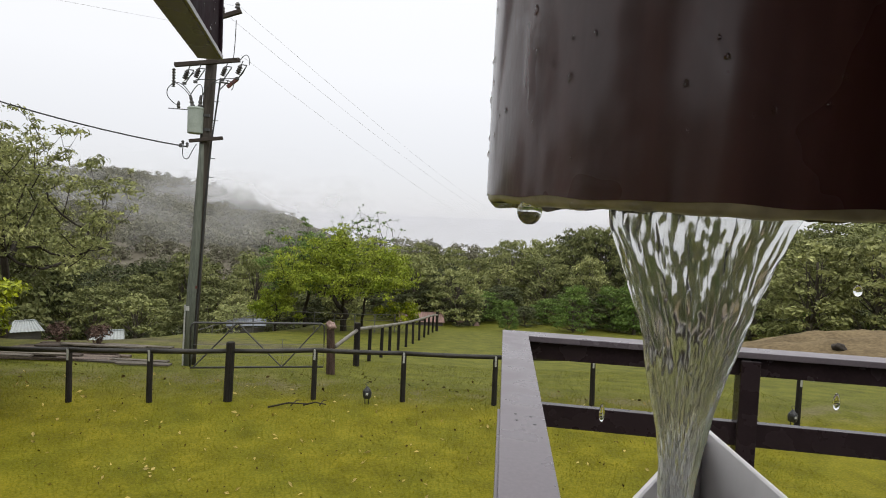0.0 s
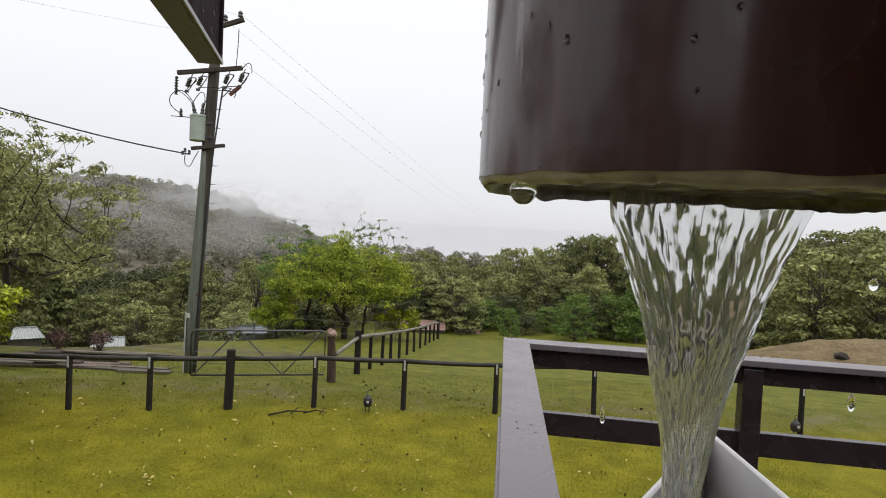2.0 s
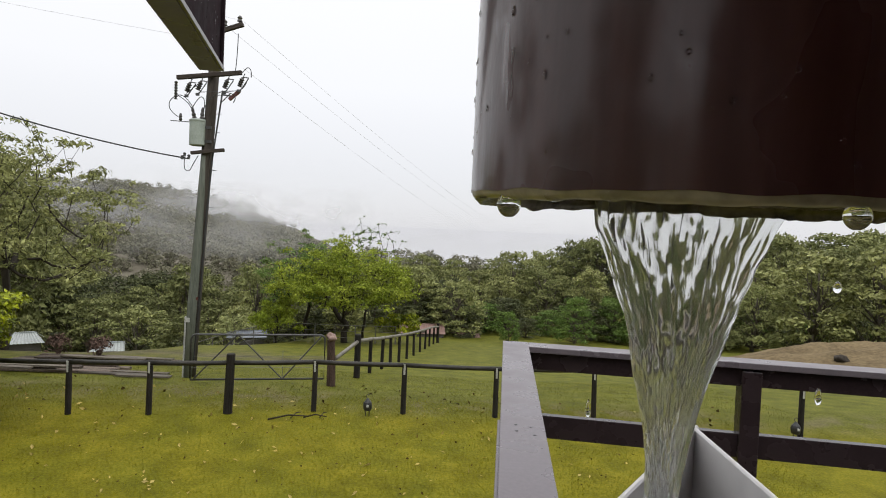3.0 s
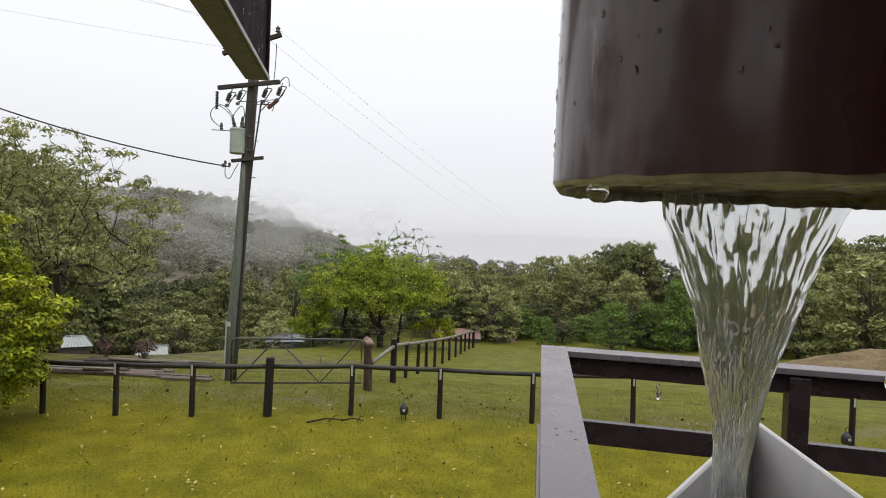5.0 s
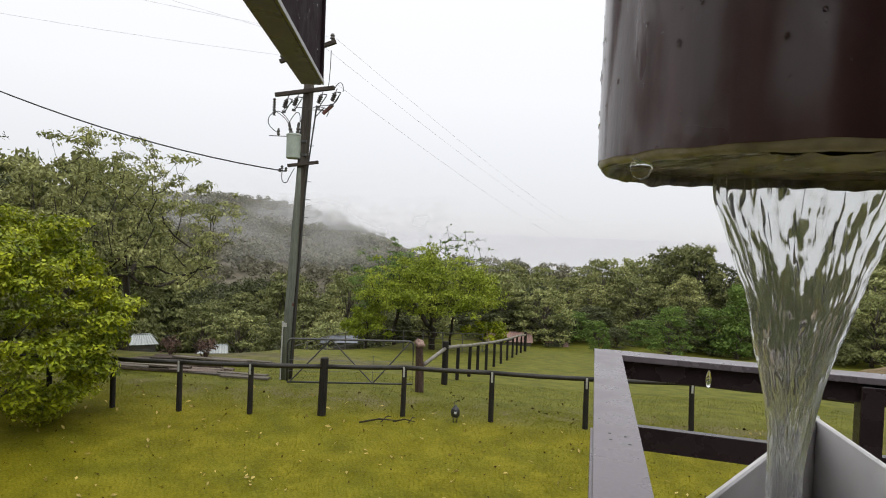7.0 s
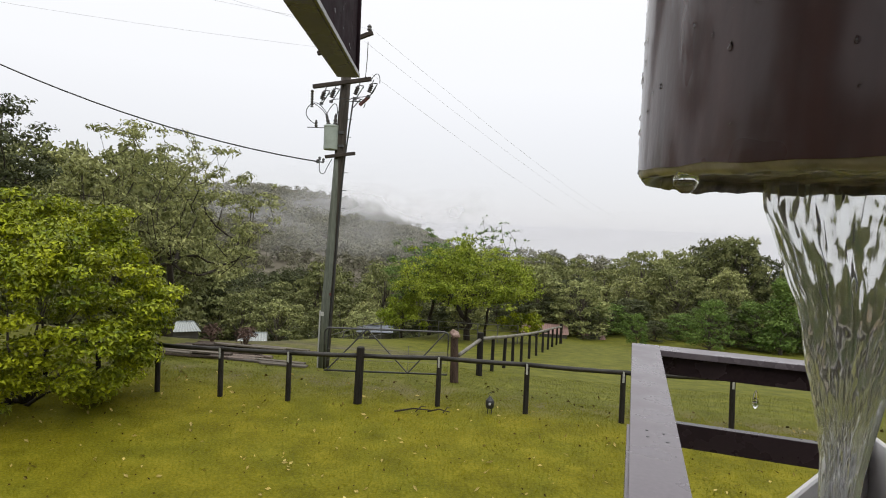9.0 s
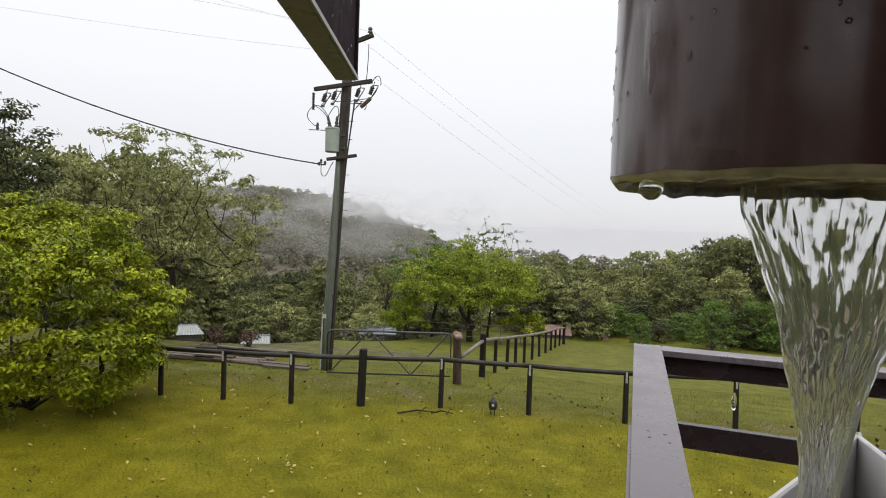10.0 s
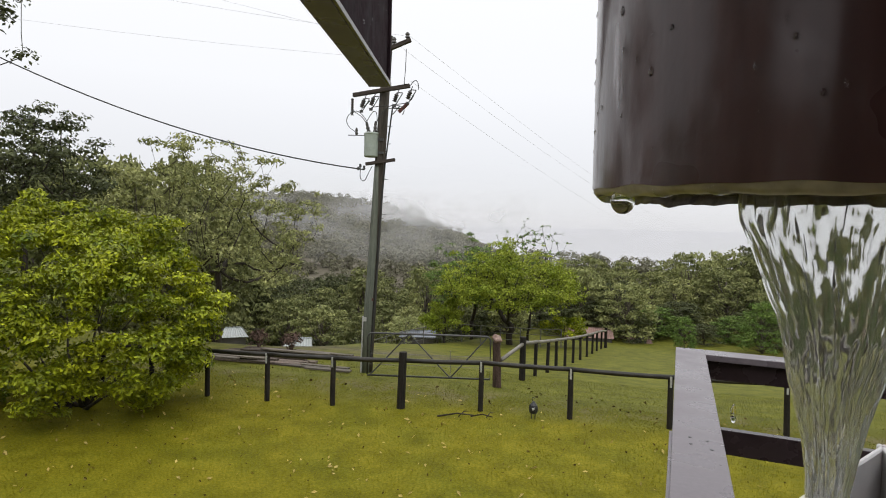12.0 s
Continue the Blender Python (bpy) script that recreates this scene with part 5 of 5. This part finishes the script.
for x, y, n in ((-12.9, 20.4, 260), (-11.4, 20.2, 320)):
    t = thing("dead_plant", pose(x, y, gz(x, y) + 0.3), "rusty dead fern tuft growing by the timber", "plant")
    st = bmesh.new()
    for k in range(9):
        tube(st, [(0, 0, -0.32), (0.12 * math.cos(k * 0.7), 0.12 * math.sin(k * 0.7), 0.1), (0.3 * math.cos(k * 0.7), 0.3 * math.sin(k * 0.7), 0.35)], [0.012, 0.009, 0.004], 4)
    part("stalks", st, M_rust, t)
    pts, nor = crown_points(r5, [(np.array((0.0, 0.0, 0.2)), np.array((0.38, 0.38, 0.35)))], n, 0.2)
    leaves("fronds", pts, nor, 0.16, M_rust, t, r5, 0.3)


def shed(name, x, y, z_top, w, l, turn, roof_mat, label, rise=0.5, hip=0.0):
    """Small shed: walls, two corrugated roof sheets whose ridge may be drawn in, a door."""
    z = gz(x, y)
    e = z_top - rise - z
    s = thing(name, pose(x, y, z, 0, 0, turn), label, "shed")
    bm = bmesh.new()
    hw, hl = w / 2, l / 2
    v = [bm.verts.new(c) for c in ((-hw, -hl, -0.6), (hw, -hl, -0.6), (hw, hl, -0.6), (-hw, hl, -0.6), (-hw, -hl, e), (hw, -hl, e), (hw, hl, e), (-hw, hl, e), (-hw + hip, 0, e + rise), (hw - hip, 0, e + rise))]
    for f in ((0, 1, 5, 4), (2, 3, 7, 6), (1, 2, 6, 9, 5), (3, 0, 4, 8, 7), (4, 5, 9, 8), (6, 7, 8, 9), (3, 2, 1, 0)):
        bm.faces.new([v[i] for i in f])
    part("wall", bm, M_shed_wall, s)
    sl = math.hypot(hl, rise) + 0.25
    for sg in (-1, 1):
        m = Matrix.Translation((0, sg * (hl + 0.1) / 2, e + rise / 2 + 0.03)) @ Matrix.Rotation(-sg * math.atan2(rise, hl), 4, "X")
        n = int((w + 0.4) / 0.08)
        bm = bmesh.new()
        ring = [[bm.verts.new(m @ Vector(((k / n - 0.5) * (w + 0.3 - (2 * hip if sg * yy < 0 else 0)), yy, zz + (0.012 if k % 2 else -0.012)))) for k in range(n + 1)]
                for yy, zz in ((-sl / 2, 0.01), (sl / 2, 0.01), (sl / 2, -0.01), (-sl / 2, -0.01))]
        for q in range(4):
            for k in range(n):
                bm.faces.new((ring[q][k], ring[q][k + 1], ring[(q + 1) % 4][k + 1], ring[(q + 1) % 4][k]))
        bm.faces.new([ring[q][0] for q in range(4)])
        bm.faces.new([ring[q][n] for q in range(4)][::-1])
        part("roof", bm, roof_mat, s)
    part("door", box_bm((0.8, 0.05, max(0.6, e - 0.3)), pose(0, -hl - 0.02, max(0.6, e - 0.3) / 2), 0.01), M_shed_wall, s)
    return s


M_roof_grey = material("blue_grey_roof", (0.14, 0.155, 0.185), (0.2, 0.215, 0.245), 2, 0.5, 0.1, 12)
M_roof_red = material("faded_red_roof", (0.2, 0.12, 0.10), (0.3, 0.19, 0.16), 2, 0.6, 0.1, 12)
shed("shed", -20.7, 30, -6.0, 1.35, 1.4, 34.6, M_tin, "small shed with a pale tin hipped roof", 0.34, 0.4)
shed("shed", -16.6, 30.2, -6.35, 1.3, 1.2, 22, M_tin, "low pale tin shelter beside the trees", 0.36, 0.1)
shed("shed", -14.9, 46.5, -8.35, 2.6, 2.0, 17, M_roof_grey, "low shed with a blue-grey roof", 0.3)
shed("shed", -1.6, 51.5, -8.0, 3.6, 3.0, 5, M_roof_red, "low building with a faded red roof among trees", 0.5)
shed("shed", 2.3, 52.5, -8.5, 1.6, 2.4, 15, M_roof_red, "small outbuilding with a faded red roof", 0.5)


def far_fence():
    f = thing("far_fence", pose(0, 0, 0), "thin pale wire fence across the far paddock", "fence")
    pts = []
    for i in range(12):
        x = -16.5 + i * 1.25
        y = 37.0 + 0.05 * i
        z = gz(x, y)
        part("post", tube_bm([(x, y, z - 0.3), (x, y, z + 1.15)], 0.035, 6), M_galv, f)
        pts.append(Vector((x, y, z)))
    for h in (0.35, 0.75, 1.12):
        part("rail", tube_bm([q + Vector((0, 0, h)) for q in pts], 0.016 if h < 1 else 0.024, 5), M_galv, f)
    return f


far_fence()

mx, my = np.linspace(-1, 1, 48), np.linspace(-1, 1, 32)
MX, MY = np.meshgrid(mx, my)
WX, WY = 25 + MX * 11.5, 30 + MY * 7.5
rr2 = np.clip(1 - MX ** 2 - MY ** 2, 0, 1)
lump = np.array([[noise.noise((x * 5, y * 5, 1)) * 0.35 + noise.noise((x * 14, y * 14, 2)) * 0.12 for x in mx] for y in my])
MZ = ground_height(WX, WY) + 1.75 * rr2 ** 0.8 + lump * np.sqrt(rr2) - 0.12
mv = np.stack((WX, WY, MZ), -1).reshape(-1, 3)
ii = (np.arange(31)[:, None] * 48 + np.arange(47)[None, :]).reshape(-1)
mound = raw_mesh("earth_mound", mv.tolist(), np.stack((ii, ii + 1, ii + 49, ii + 48), 1).tolist(), M_soil, smooth=True)
tagged(mound, "low heap of bare brown earth at the paddock edge", "mound")


def lump_rock(x, y, z, r, mat, label):
    bm = bmesh.new()
    bmesh.ops.create_icosphere(bm, subdivisions=3, radius=r)
    for v in bm.verts:
        v.co *= 1 + 0.4 * noise.noise(v.co * (1.3 / r))
        v.co.z *= 0.7
    o = part("rock", bm, mat, None, smooth=True)
    o.matrix_basis = pose(x, y, z)
    return tagged(o, label, "rock")


def surface(x, y):
    i, j = int(round((y - 22.5) / 15 * 31)), int(round((x - 13.5) / 23 * 47))
    return float(MZ[min(max(i, 0), 31), min(max(j, 0), 47)])


lump_rock(18.1, 27.0, surface(18.1, 27.0) + 0.12, 0.3, M_bark_dark, "dark rock lying on the earth heap")


def lantern(x, y):
    """Small black garden lantern on two spikes."""
    g = thing("garden_lantern", pose(x, y, gz(x, y)), "small black iron garden lantern stuck in the lawn", "lantern", "garden lanterns")
    for dx in (-0.04, 0.04):
        part("spike", tube_bm([(dx, 0, -0.08), (dx * 1.1, 0, 0.14)], 0.010, 6), M_black, g)
    part("body", lathe([(0.03, 0.12), (0.085, 0.14), (0.10, 0.2), (0.10, 0.27), (0.085, 0.32), (0.05, 0.34)], 12), M_black, g)
    part("pane", box_bm((0.05, 0.012, 0.05), pose(0.01, -0.098, 0.25), 0.002), M_white, g, "pale glass pane")
    part("cap", lathe([(0.075, 0.33), (0.04, 0.37), (0.02, 0.40)], 12), M_black, g)
    part("hook", tube_bm([(0.0, 0, 0.39), (-0.03, 0, 0.43), (-0.035, 0, 0.47), (0.0, 0, 0.49), (0.03, 0, 0.47)], 0.008, 6), M_black, g)
    return g


lantern(-1.52, 13.41)
lantern(7.98, 13.3)

twig = bmesh.new()
for a, b, r in (((-3.55, 12.75), (-2.75, 13.0), 0.02), ((-3.1, 12.9), (-2.95, 13.25), 0.014), ((-2.85, 12.98), (-2.35, 13.0), 0.018), ((-2.5, 13.0), (-2.4, 13.3), 0.012)):
    za = gz(*a) + 0.045
    tube(twig, [(a[0], a[1], za), ((a[0] + b[0]) / 2, (a[1] + b[1]) / 2 + 0.04, za + 0.06), (b[0], b[1], za + 0.03)], [r, r * 0.9, r * 0.5], 6)
tagged(part("fallen_branch", twig, M_bark_dark, None, smooth=True), "dark fallen branch lying on the lawn", "branch")
